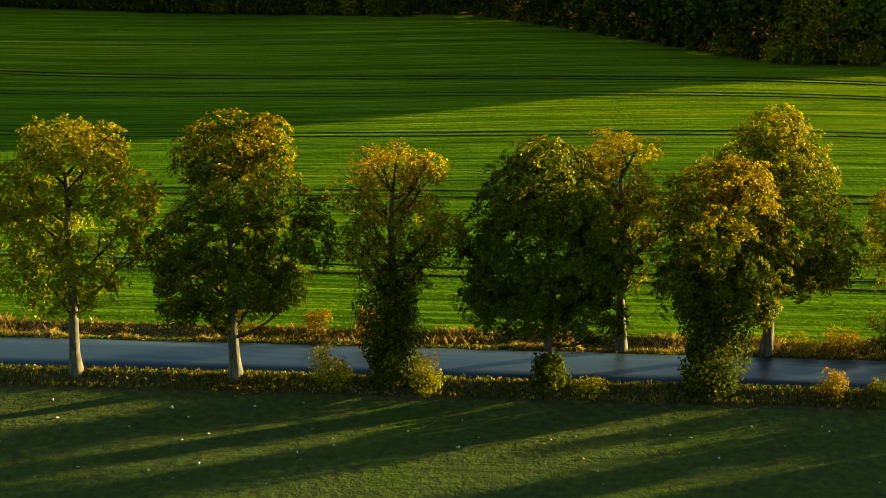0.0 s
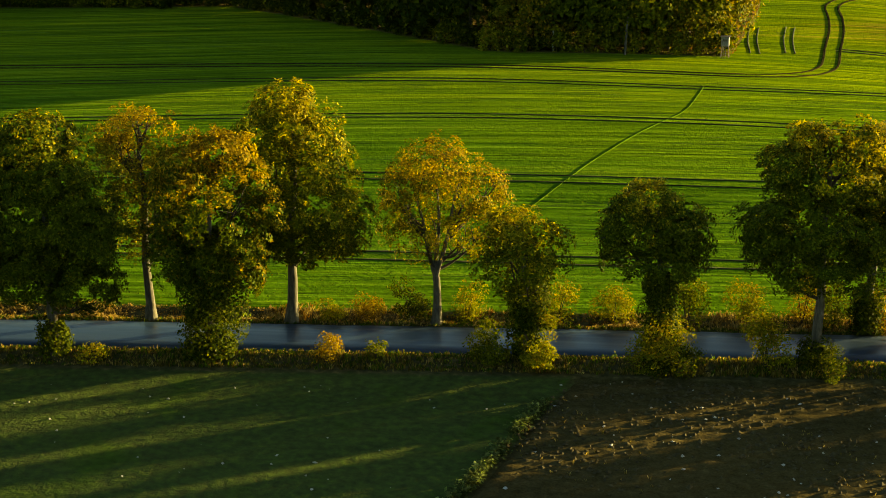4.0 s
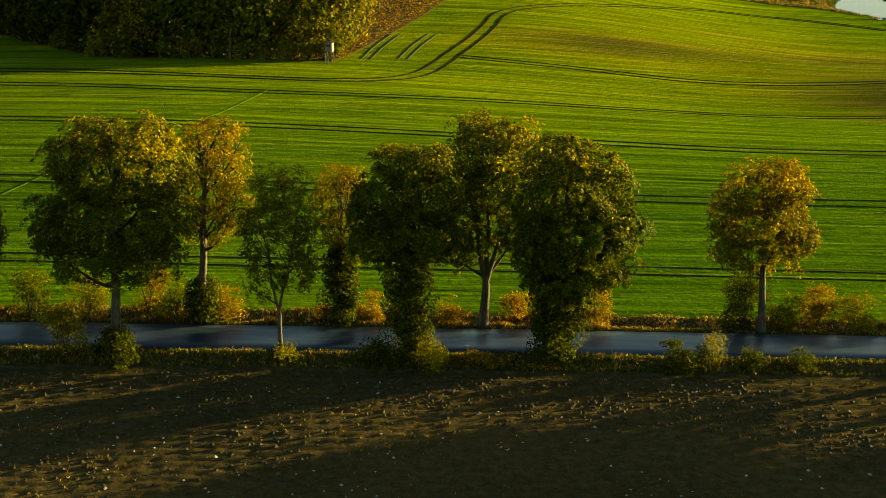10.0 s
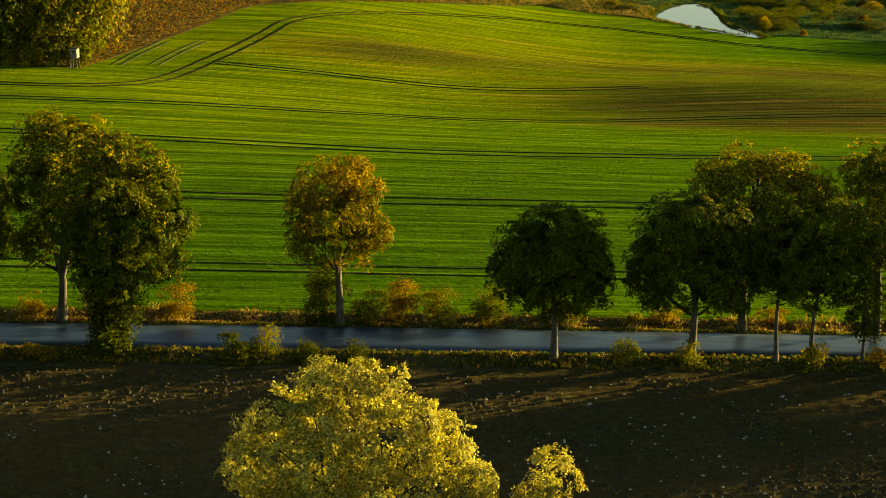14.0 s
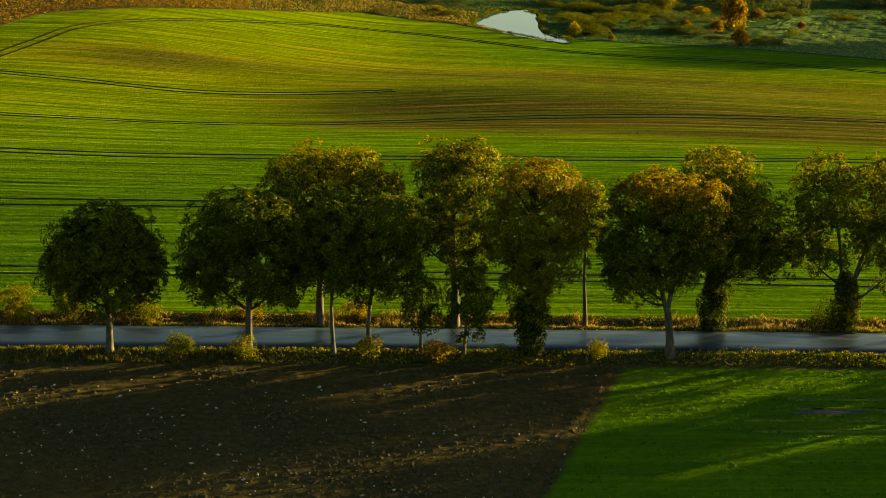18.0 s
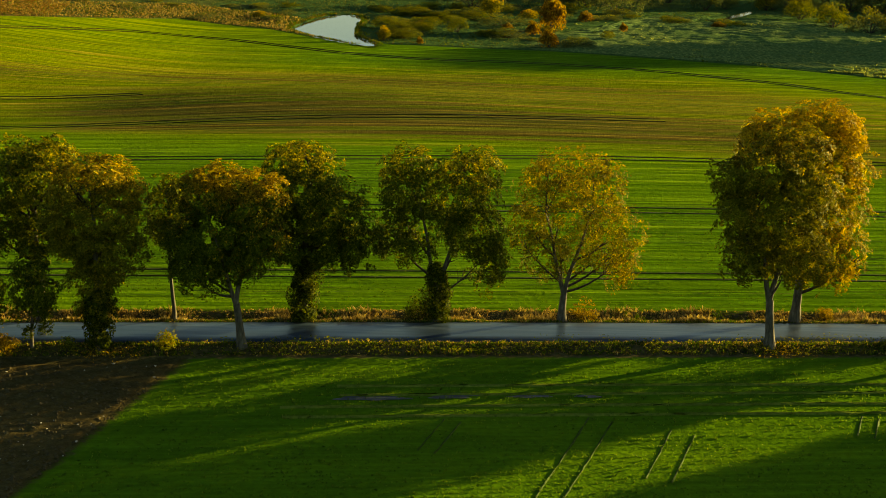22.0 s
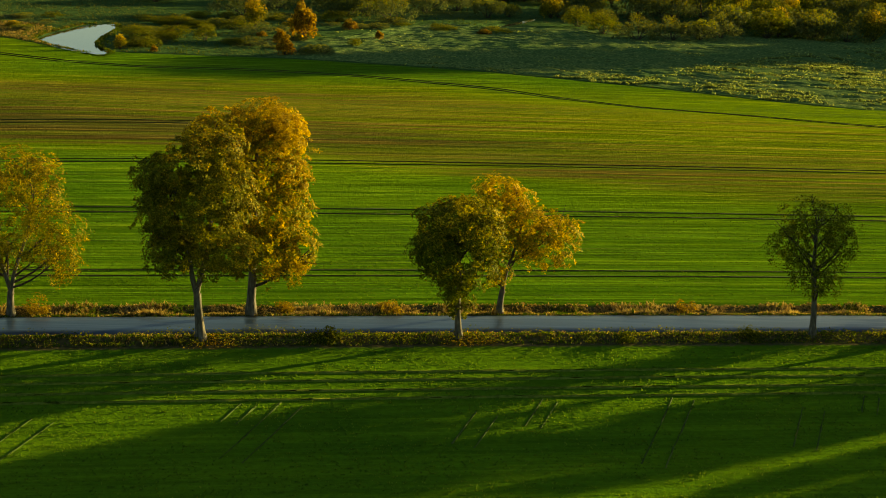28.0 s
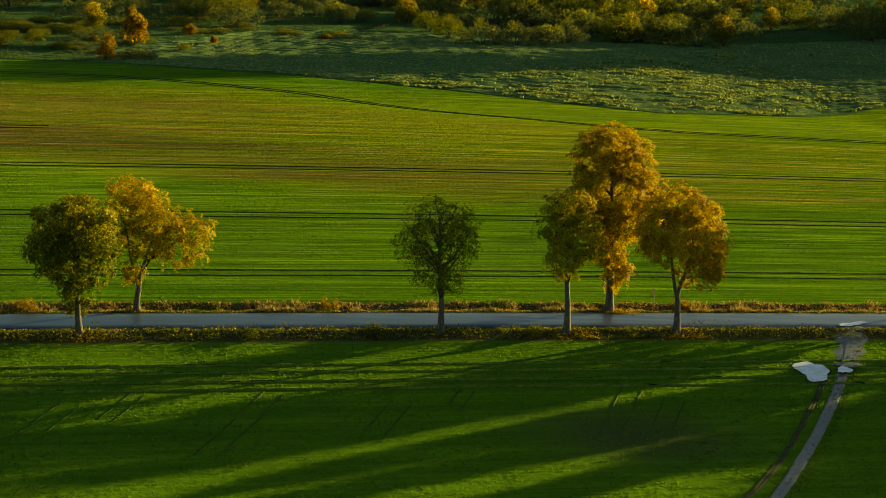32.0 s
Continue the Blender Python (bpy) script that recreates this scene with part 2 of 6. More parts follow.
# grassy ruts coloured pale, as if sun caught their edges
RUT_LIT_LIP = plain_mat("sunlit_grassy_rut_edge", [(0.3, (0.06, 0.085, 0.010)), (0.7, (0.15, 0.18, 0.025))], 2.5, 0.95, 0.5, 0.03, gloss=0.0)
TRACK_DEEP = plain_mat("deep_track_soil", [(0.3, (0.016, 0.014, 0.005)), (0.7, (0.040, 0.034, 0.012))], 2.5, 0.95, 0.5, 0.03, gloss=0.0)
TRACK = plain_mat("wheel_track_soil", [(0.3, (0.018, 0.024, 0.005)), (0.7, (0.048, 0.052, 0.012))], 2.5, 0.95, 0.7, 0.05)
PLANK = plain_mat("weathered_plank", [(0.3, (0.10, 0.085, 0.065)), (0.7, (0.24, 0.21, 0.17))], 4.0, 0.85, 0.5, 0.01, (1, 1, 6))
PALE_BOARD = plain_mat("pale_board", [(0.3, (0.18, 0.165, 0.13)), (0.7, (0.29, 0.27, 0.22))], 5.0, 0.8, 0.3, 0.01, (1, 6, 1))
TAR_FELT = plain_mat("roofing_felt", [(0.3, (0.025, 0.025, 0.027)), (0.7, (0.06, 0.06, 0.06))], 9.0, 0.9, 0.3, 0.01)


def earth_mat(name, tones, wide_tones):
    """Rough ground: fine grain, lumps and broad patches."""
    m, n, l, p = node_mat(name)
    co = n.new("ShaderNodeTexCoord").outputs["Object"]
    fine, lump, wide = noise_node(n, l, co, 7.0, 5.0), noise_node(n, l, co, 1.7, 5.0), noise_node(n, l, co, 0.06, 4.0)
    col = ramp_node(n, l, lump, tones)
    col = mix_node(n, l, 0.6, col, ramp_node(n, l, fine, [(0.3, grey(0.55)), (0.7, grey(1.4))]), "MULTIPLY")
    col = mix_node(n, l, 0.8, col, ramp_node(n, l, wide, wide_tones), "MULTIPLY")
    l.new(col, p.inputs["Base Color"])
    p.inputs["Roughness"].default_value, p.inputs["Specular IOR Level"].default_value = 0.95, 0.0
    bump_node(n, l, p, math_node(n, l, "MULTIPLY_ADD", fine, 0.5, lump), 0.6, 0.1)
    return m


SOIL = earth_mat("ploughed_soil", [(0.3, (0.043, 0.032, 0.011)), (0.5, (0.057, 0.043, 0.0155)), (0.72, (0.078, 0.059, 0.022))], [(0.35, (0.8, 0.82, 0.85)), (0.65, (1.2, 1.15, 1.1))])
ROUGH_MEADOW = earth_mat("rough_meadow_grass", [(0.3, (0.034, 0.066, 0.020)), (0.5, (0.066, 0.106, 0.032)), (0.75, (0.16, 0.19, 0.06))], [(0.35, (0.75, 0.85, 0.85)), (0.65, (1.25, 1.1, 1.0))])


def asphalt_mat():
    m, n, l, p = node_mat("asphalt")
    co = n.new("ShaderNodeTexCoord").outputs["Object"]
    along = noise_node(n, l, co, 1.0, 5.0, (0.05, 1.6, 1))
    grit = noise_node(n, l, co, 14.0, 4.0)
    wide = noise_node(n, l, co, 0.12, 3.0)
    # the blue of the reflected sky is mixed into the asphalt's base colour
    col = ramp_node(n, l, along, [(0.35, (0.010, 0.022, 0.044)), (0.55, (0.014, 0.029, 0.055)), (0.68, (0.030, 0.050, 0.082))])
    col = mix_node(n, l, 0.6, col, ramp_node(n, l, grit, [(0.3, grey(0.6)), (0.7, grey(1.3))]), "MULTIPLY")
    col = mix_node(n, l, 0.5, col, ramp_node(n, l, wide, [(0.35, grey(0.7)), (0.7, grey(1.2))]), "MULTIPLY")
    l.new(col, p.inputs["Base Color"])
    l.new(ramp_node(n, l, along, [(0.3, grey(0.28)), (0.7, grey(0.5))]), p.inputs["Roughness"])
    p.inputs["Specular IOR Level"].default_value = 0.22
    bump_node(n, l, p, grit, 0.15, 0.01)
    return m


def water_mat():
    m, n, l, p = node_mat("pond_water")
    co = n.new("ShaderNodeTexCoord").outputs["Object"]
    p.inputs["Base Color"].default_value = (0.012, 0.016, 0.014, 1)
    p.inputs["Roughness"].default_value, p.inputs["IOR"].default_value = 0.03, 1.33
    bump_node(n, l, p, noise_node(n, l, co, 1.5, 3.0), 0.03, 0.05)
    return m


def puddle_mat():
    m, n, l, p = node_mat("sky_pale_water")
    co = n.new("ShaderNodeTexCoord").outputs["Object"]
    # pale base colour adds to the weak reflection of the bright sky
    l.new(ramp_node(n, l, noise_node(n, l, co, 1.2, 4.0), [(0.3, (0.28, 0.28, 0.27)), (0.7, (0.42, 0.42, 0.40))]), p.inputs["Base Color"])
    p.inputs["Roughness"].default_value, p.inputs["IOR"].default_value = 0.05, 1.33
    return m


def ground_mat():
    """Sown fields in rows, ploughed soil, verges, and rough meadow past the field's edge."""
    m, n, l, p = node_mat("field_ground")
    co = n.new("ShaderNodeTexCoord").outputs["Object"]

    def value(key):
        a = n.new("ShaderNodeAttribute")
        a.attribute_name = key
        return a.outputs["Fac"]

    sep = n.new("ShaderNodeSeparateXYZ")
    l.new(co, sep.inputs[0])
    comb = n.new("ShaderNodeCombineXYZ")
    l.new(sep.outputs[0], comb.inputs[0])
    l.new(value("across"), comb.inputs[1])
    rows = comb.outputs[0]
    drill = noise_node(n, l, rows, 1.0, 3.0, (0.02, 1.1, 1), 0.6)
    drill_fine = noise_node(n, l, rows, 1.0, 3.0, (0.07, 1.9, 1), 0.65)
    streak = noise_node(n, l, rows, 1.0, 4.0, (0.012, 0.34, 1), 0.6)
    tuft = noise_node(n, l, co, 1.9, 5.0)
    fine = noise_node(n, l, co, 7.0, 4.0)
    wide = noise_node(n, l, co, 0.028, 4.0)
    mid = noise_node(n, l, co, 0.2, 4.0)

    below = math_node(n, l, "MULTIPLY", math_node(n, l, "LESS_THAN", value("across"), -4.0), 0.72)
    drill = math_node(n, l, "ADD", math_node(n, l, "MULTIPLY", drill, math_node(n, l, "SUBTRACT", 1.0, below)), math_node(n, l, "MULTIPLY", below, 0.50))
    drill_fine = math_node(n, l, "ADD", math_node(n, l, "MULTIPLY", drill_fine, math_node(n, l, "SUBTRACT", 1.0, below)), math_node(n, l, "MULTIPLY", below, 0.50))
    crop = ramp_node(n, l, drill, [(0.32, (0.034, 0.076, 0.004)), (0.44, (0.050, 0.106, 0.005)), (0.56, (0.066, 0.132, 0.007)), (0.68, (0.100, 0.170, 0.010))])
    crop = mix_node(n, l, 0.85, crop, ramp_node(n, l, drill_fine, [(0.32, grey(0.6)), (0.5, grey(0.98)), (0.66, grey(1.5))]), "MULTIPLY")
    crop = mix_node(n, l, 0.45, crop, ramp_node(n, l, tuft, [(0.3, grey(0.65)), (0.7, grey(1.3))]), "MULTIPLY")
    crop = mix_node(n, l, 0.6, crop, ramp_node(n, l, wide, [(0.3, (0.7, 0.8, 0.8)), (0.7, (1.2, 1.08, 1.0))]), "MULTIPLY")
    bands = ramp_node(n, l, streak, [(0.37, (0.56, 0.66, 0.75)), (0.5, (0.98, 0.98, 1.0)), (0.63, (1.6, 1.36, 1.15))])
    crop = mix_node(n, l, math_node(n, l, "MULTIPLY_ADD", value("mellow"), 0.45, 0.35), crop, bands, "MULTIPLY")
    crop = mix_node(n, l, value("mellow"), crop, mix_node(n, l, 1.0, crop, (1.7, 1.2, 0.95), "MULTIPLY"))
    earth = ramp_node(n, l, drill, [(0.34, (0.046, 0.042, 0.009)), (0.46, (0.074, 0.067, 0.012)), (0.55, (0.105, 0.094, 0.014)), (0.66, (0.175, 0.155, 0.020))])
    earth = mix_node(n, l, 0.5, earth, ramp_node(n, l, fine, [(0.3, grey(0.6)), (0.7, grey(1.35))]), "MULTIPLY")
    earth = mix_node(n, l, 0.8, earth, bands, "MULTIPLY")
    earth = mix_node(n, l, 0.7, earth, ramp_node(n, l, drill_fine, [(0.34, grey(0.55)), (0.5, grey(0.95)), (0.66, grey(1.6))]), "MULTIPLY")
    bare = math_node(n, l, "MULTIPLY_ADD", value("thin"), 2.2, -1.1, clamp=True)
    earth = mix_node(n, l, bare, earth, mix_node(n, l, 1.0, earth, (0.66, 0.64, 0.8), "MULTIPLY"))
    worn = math_node(n, l, "MULTIPLY", value("thin"), 1.25, clamp=True)
    crop = mix_node(n, l, worn, crop, mix_node(n, l, 1.0, crop, (1.35, 1.05, 0.85), "MULTIPLY"))
    thin = math_node(n, l, "ADD", value("thin"), math_node(n, l, "MULTIPLY_ADD", drill_fine, 1.3, -0.75))
    thin = math_node(n, l, "ADD", thin, math_node(n, l, "MULTIPLY_ADD", streak, 3.0, -1.5))
    thin = math_node(n, l, "MULTIPLY_ADD", thin, 1.2, -0.35, clamp=True)
    crop = mix_node(n, l, math_node(n, l, "MULTIPLY", thin, math_node(n, l, "GREATER_THAN", value("thin"), 0.02)), crop, earth)

    soil = ramp_node(n, l, tuft, [(0.3, (0.039, 0.031, 0.011)), (0.5, (0.052, 0.043, 0.015)), (0.72, (0.070, 0.057, 0.021))])
    soil = mix_node(n, l, 0.6, soil, ramp_node(n, l, fine, [(0.3, grey(0.55)), (0.7, grey(1.4))]), "MULTIPLY")
    soil = mix_node(n, l, 0.5, soil, ramp_node(n, l, mid, [(0.35, grey(0.75)), (0.7, grey(1.25))]), "MULTIPLY")
    soil_in = math_node(n, l, "ADD", value("ploughed"), math_node(n, l, "MULTIPLY_ADD", tuft, 1.6, -0.8))
    crop = mix_node(n, l, math_node(n, l, "MULTIPLY_ADD", soil_in, 1.6, 0.5, clamp=True), crop, soil)
    sparse = ramp_node(n, l, tuft, [(0.3, (0.036, 0.044, 0.014)), (0.55, (0.053, 0.070, 0.017)), (0.8, (0.082, 0.108, 0.018))])
    sparse = mix_node(n, l, math_node(n, l, "MULTIPLY_ADD", mid, 3.0, -1.6, clamp=True), sparse, mix_node(n, l, 1.0, crop, (0.75, 0.72, 0.9), "MULTIPLY"))
    left = math_node(n, l, "ADD", value("sparse"), math_node(n, l, "MULTIPLY_ADD", tuft, 1.6, -0.8))
    crop = mix_node(n, l, math_node(n, l, "MULTIPLY_ADD", left, 1.6, 0.5, clamp=True), crop, sparse)

    rough = ramp_node(n, l, tuft, [(0.3, (0.018, 0.038, 0.012)), (0.5, (0.034, 0.066, 0.019)), (0.75, (0.070, 0.11, 0.030))])
    rough = mix_node(n, l, math_node(n, l, "MULTIPLY_ADD", wide, 3.0, -1.75, clamp=True), rough, ramp_node(n, l, fine, [(0.3, (0.040, 0.040, 0.010)), (0.7, (0.11, 0.095, 0.022))]))
    fern = ramp_node(n, l, fine, [(0.3, (0.046, 0.036, 0.013)), (0.55, (0.080, 0.062, 0.020)), (0.75, (0.14, 0.105, 0.03))])
    rough = mix_node(n, l, math_node(n, l, "MULTIPLY_ADD", mid, 2.0, math_node(n, l, "MULTIPLY_ADD", value("rusty"), 2.0, -2.2), clamp=True), rough, fern)
    past = math_node(n, l, "ADD", value("past"), math_node(n, l, "MULTIPLY_ADD", tuft, 3.0, -1.5))
    col = mix_node(n, l, math_node(n, l, "MULTIPLY_ADD", past, 0.8, 0.5, clamp=True), crop, rough)
    verge = ramp_node(n, l, tuft, [(0.3, (0.030, 0.030, 0.012)), (0.55, (0.07, 0.058, 0.022)), (0.8, (0.13, 0.10, 0.04))])
    vin = math_node(n, l, "ADD", value("verge"), math_node(n, l, "MULTIPLY_ADD", tuft, 1.4, -0.7))
    col = mix_node(n, l, math_node(n, l, "MULTIPLY_ADD", vin, 2.0, 0.5, clamp=True), col, verge)
    l.new(col, p.inputs["Base Color"])
    p.inputs["Roughness"].default_value = 0.9
    p.inputs["Specular IOR Level"].default_value = 0.0
    high = math_node(n, l, "ADD", math_node(n, l, "MULTIPLY_ADD", drill, 0.75, math_node(n, l, "MULTIPLY_ADD", drill_fine, 0.8, math_node(n, l, "MULTIPLY", streak, 1.6))), math_node(n, l, "ADD", math_node(n, l, "MULTIPLY", tuft, 0.7), math_node(n, l, "MULTIPLY", fine, 0.35)))
    ripple = noise_node(n, l, co, 1.0, 3.0, (0.16, 0.62, 1))
    meadow = math_node(n, l, "MULTIPLY", math_node(n, l, "MULTIPLY_ADD", value("past"), 0.5, 0.0, clamp=True), 12.0)
    high = math_node(n, l, "ADD", high, math_node(n, l, "MULTIPLY", ripple, meadow))
    bump_node(n, l, p, high, 0.7, 0.28)
    return m


ASPHALT, WATER, PUDDLE, GROUND = asphalt_mat(), water_mat(), puddle_mat(), ground_mat()

# ---- ground, road, water ----
def steps(*spans):
    """Rising grid lines: (from, to, step) end to end."""
    out = [np.arange(a, b, s) for a, b, s in spans]
    return np.concatenate(out + [[spans[-1][1]]])


gx = steps((-1500, -400, 100), (-400, -120, 20), (-120, 370, 2.5), (370, 500, 10), (500, 1000, 50), (1000, 2000, 200))
gd = steps((-900, -200, 50), (-200, -60, 7), (-60, -12, 2), (-12, 14, 0.5), (14, 260, 2.5), (260, 340, 4), (340, 500, 10), (500, 1000, 50), (1000, 2600, 200))
ga, gb = np.meshgrid(gx, gd)
px, py = ga, gb + road_y(np.clip(ga, -200, 400))
pz = land_z(px, py)
hedge_line = px - (27.6 + 0.35 * (py - 94.8))
corner_line = px - (140.3 + 0.346 * (py - 107.9))
near = gb < -3
ploughed = np.where(near, np.minimum(hedge_line, -corner_line), -5)
sparse = np.where(near, np.maximum(-hedge_line, 1.25 * bump(px, py, 254, 100, 13, 9) - 0.9), -5)
edge_d = np.interp(px, [60, 102, 126, 152, 186, 227, 252, 289, 340], [96, 84, 76, 69, 65, 52, 43, 40, 44]) + 2.5 * np.sin(px / 23.0)
# brown thinning ends here: the far strip's shade is painted as darker green
shade_strip_d = np.interp(px, [80, 101, 134, 175, 217, 251, 273, 310, 350], [158, 164, 166, 178, 172, 142, 114, 104, 100])
thin = 0.82 * sstep(edge_d - 5, edge_d + 9, gb) * sstep(shade_strip_d + 8, shade_strip_d - 20, gb) * sstep(92, 128, px) * (1 - 0.35 * sstep(205, 260, px))
thin = thin + 0.5 * bump(px, py, 132, 211, 34, 15) * sstep(edge_d - 5, edge_d + 6, gb) + 0.42 * bump(px, py, 190, 203, 36, 9) + 0.34 * bump(px, py, 250, 190, 26, 14) + 1.15 * bump(px, py, 90, 246, 20, 15) + 0.22 * bump(px, py, 150, 268, 40, 16)
thin = thin - 0.25 * bump(px, py, 120, 236, 16, 8) - 0.22 * bump(px, py, 232, 212, 30, 6)
thin = np.maximum(thin + 0.34 * bump(px, py, 106, 282, 24, 18), 0)
# the yellowing leaves out that strip too, so its colour imitates shade
mellow = sstep(28, 120, gb + 12 * np.sin(px / 31.0)) * (1 - sstep(162, 184, gb) * sstep(120, 165, px)) * (1 - 0.3 * sstep(90, 150, px))
verge = np.minimum(gb + 5.6, 5.9 - gb)
past = np.where(gb > 20, py - field_edge(px), -20)
rusty = 0.4 * sstep(240, 215, px) * sstep(146, 156, px) * sstep(2, 8, past) + 1.1 * sstep(98, 80, px) + 0.8 * sstep(146, 136, px) * sstep(75, 30, past) + 0.5 * bump(px, py, 192, 350, 12, 14)
rows_n, cols_n = px.shape
i, j = np.meshgrid(np.arange(rows_n - 1), np.arange(cols_n - 1), indexing="ij")
q = i * cols_n + j
faces = np.stack([q, q + 1, q + cols_n + 1, q + cols_n], -1).reshape(-1, 4)
floats = {"across": gb.ravel(), "ploughed": ploughed.ravel(), "sparse": sparse.ravel(), "thin": thin.ravel(), "mellow": mellow.ravel(), "verge": verge.ravel(), "past": past.ravel(), "rusty": rusty.ravel()}
ground = new("ground", np_mesh("ground", np.stack([px, py, pz], -1).reshape(-1, 3), faces, [GROUND], smooth=True, floats=floats))
tagged(ground, "green sown fields, dark ploughed soil and rough meadow", "field", kind="structure")

def grid_faces(rows, cols):
    a, b = np.meshgrid(np.arange(rows - 1), np.arange(cols - 1), indexing="ij")
    k = a * cols + b
    return np.stack([k, k + 1, k + cols + 1, k + cols], -1).reshape(-1, 4)


def soil_lift(x, y):
    """Furrows that run beside the field's borders, and the clods between them."""
    flat = np.stack([x, y, np.zeros_like(x)], -1)
    lane = y - road_y(x) + 0.35 * wobble(flat, 201, 0.3)
    furrow = np.abs(np.sin(lane * math.pi / 0.9))
    return 0.05 * furrow + 0.022 * wobble(flat, 202, 3.1) + 0.024 * wobble(flat, 203, 5.3) + 0.03 * wobble(flat, 204, 0.4)


def ploughed_sheet():
    t, s = np.meshgrid(np.linspace(0, 1, 270), np.linspace(0, 1, 400), indexing="ij")
    west_x, east_x = 27.6 - 0.35 * 34 * (1 - t), 140.3 + 0.346 * (64 - 107.9) * (1 - t)
    x = west_x * (1 - s) + east_x * s
    y = 60.8 * (1 - t) + (road_y(x) - 6.1) * t
    x = 27.9 + 0.35 * (y - 94.8) + s * (140.0 + 0.346 * (y - 107.9) - 27.9 - 0.35 * (y - 94.8))
    fx, fy = x.ravel(), y.ravel()
    rim = np.minimum.reduce([s * 130, (1 - s) * 130, (1 - t) * 46, t * 46]).ravel()
    z = land_z(fx, fy) - 0.12 + sstep(0, 0.9, rim) * (0.22 + soil_lift(fx, fy))
    me = np_mesh("ploughed_soil", np.stack([fx, fy, z], -1), grid_faces(*x.shape), [SOIL], smooth=True)
    tagged(new("ground_ploughed", me), "dark ploughed soil in rough furrows", "soil", kind="structure")


ploughed_sheet()


def meadow_lift(x, y):
    """Long low folds of tussocky grass."""
    flat = np.stack([x, y, np.zeros_like(x)], -1)
    lane = y + 0.16 * x + 1.5 * wobble(flat * np.array([1, 2.2, 1]), 211, 0.09) + 0.8 * wobble(flat * np.array([1, 2, 1]), 216, 0.3)
    fold = 1 - np.abs(np.sin(lane * math.pi / 3.6))
    broken = 0.6 + 0.4 * wobble(flat * np.array([1, 1.6, 1]), 212, 0.33)
    return 0.52 * fold ** 1.3 * np.clip(broken, 0.15, 1.2) + 0.12 * wobble(flat, 213, 1.6)


def meadow_sheet():
    t, x = np.meshgrid(np.linspace(0, 1, 260), np.arange(186, 425, 1.0), indexing="ij")
    low, high = field_edge(x) + 0.8, 404 + 0.17 * (x - 200) - 45 * sstep(232, 196, x)
    y = low + t * (high - low)
    fx, fy = x.ravel(), y.ravel()
    rim = np.minimum.reduce([t * 80, (1 - t) * 80, (x - 186) * 0.5]).ravel()
    z = land_z(fx, fy) - 0.25 + sstep(0, 3.0, rim) * (0.3 + meadow_lift(fx, fy))
    z = z - 1.2 * sstep(-1.2, -0.4, creek_mask(fx, fy)) - 1.2 * sstep(-1.0, -0.4, pond_mask(fx, fy))
    tagged(new("ground_meadow", np_mesh("rough_meadow", np.stack([fx, fy, z], -1), grid_faces(*x.shape), [ROUGH_MEADOW], smooth=True)), "rough green meadow in tussocky folds", "meadow", kind="structure")


meadow_sheet()

rx = np.arange(-260, 460, 2.0)
prof = [(-2.75, -0.10), (-2.62, 0.05), (-1.3, 0.085), (0.0, 0.10), (1.3, 0.085), (2.62, 0.05), (2.75, -0.10)]
rv, rf = [], []
for off, up in prof:
    ragged = 0.06 * np.sin(rx * 1.7) + 0.05 * np.sin(rx * 0.61 + off) if abs(off) > 2 else 0
    rv.append(np.stack([rx, road_y(rx) + off + ragged + 0.05, road_z(rx) + up], -1))
rv = np.concatenate(rv)
nr = len(rx)
for k in range(len(prof) - 1):
    a = np.arange(nr - 1) + k * nr
    rf.append(np.stack([a, a + 1, a + nr + 1, a + nr], -1))
road = new("road", np_mesh("road", rv, np.concatenate(rf), [ASPHALT], smooth=True))
tagged(road, "narrow grey asphalt country road with worn edges", "road", kind="structure")


def water_sheet(name, label, ys, middle, half, level):
    """A level sheet that ends inside the bank."""
    m = len(ys)
    v = np.concatenate([np.stack([middle + k * half, ys, np.full_like(ys, level)], -1) for k in (-1, 0, 1)])
    a = np.arange(m - 1)
    f = np.concatenate([np.stack([a, a + m, a + m + 1, a + 1], -1), np.stack([a + m, a + 2 * m, a + 2 * m + 1, a + m + 1], -1)])
    tagged(new(name, np_mesh(name, v, f, [WATER])), label, "water", kind="structure")


wy = np.linspace(318, 377, 50)
water_sheet("water_pond", "still pond water mirroring the pale sky", wy, np.interp(wy, POND_Y, POND_MID), np.interp(wy, POND_Y, POND_HALF) * 1.1 + 0.4, POND_Z)
wy = np.linspace(408, 436, 30)
water_sheet("water_creek", "narrow creek water between reeds", wy, 251 + 0.55 * (wy - 422), 2.3 * np.sqrt(np.maximum(1 - ((wy - 422) / 14.2) ** 2, 0.01)), CREEK_Z)

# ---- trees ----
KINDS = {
    "D": (LEAF_DARK, LEAF_LIT_TOP, "dense dark green crown"),
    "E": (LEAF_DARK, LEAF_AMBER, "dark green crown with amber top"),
    "G": (LEAF_GREEN, LEAF_LIT_TOP, "green crown with golden leaves"),
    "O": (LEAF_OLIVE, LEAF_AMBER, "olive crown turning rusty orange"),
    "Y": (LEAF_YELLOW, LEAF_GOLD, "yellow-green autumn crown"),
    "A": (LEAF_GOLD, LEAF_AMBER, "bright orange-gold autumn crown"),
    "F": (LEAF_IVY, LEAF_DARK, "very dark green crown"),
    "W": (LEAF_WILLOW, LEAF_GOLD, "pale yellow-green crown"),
}


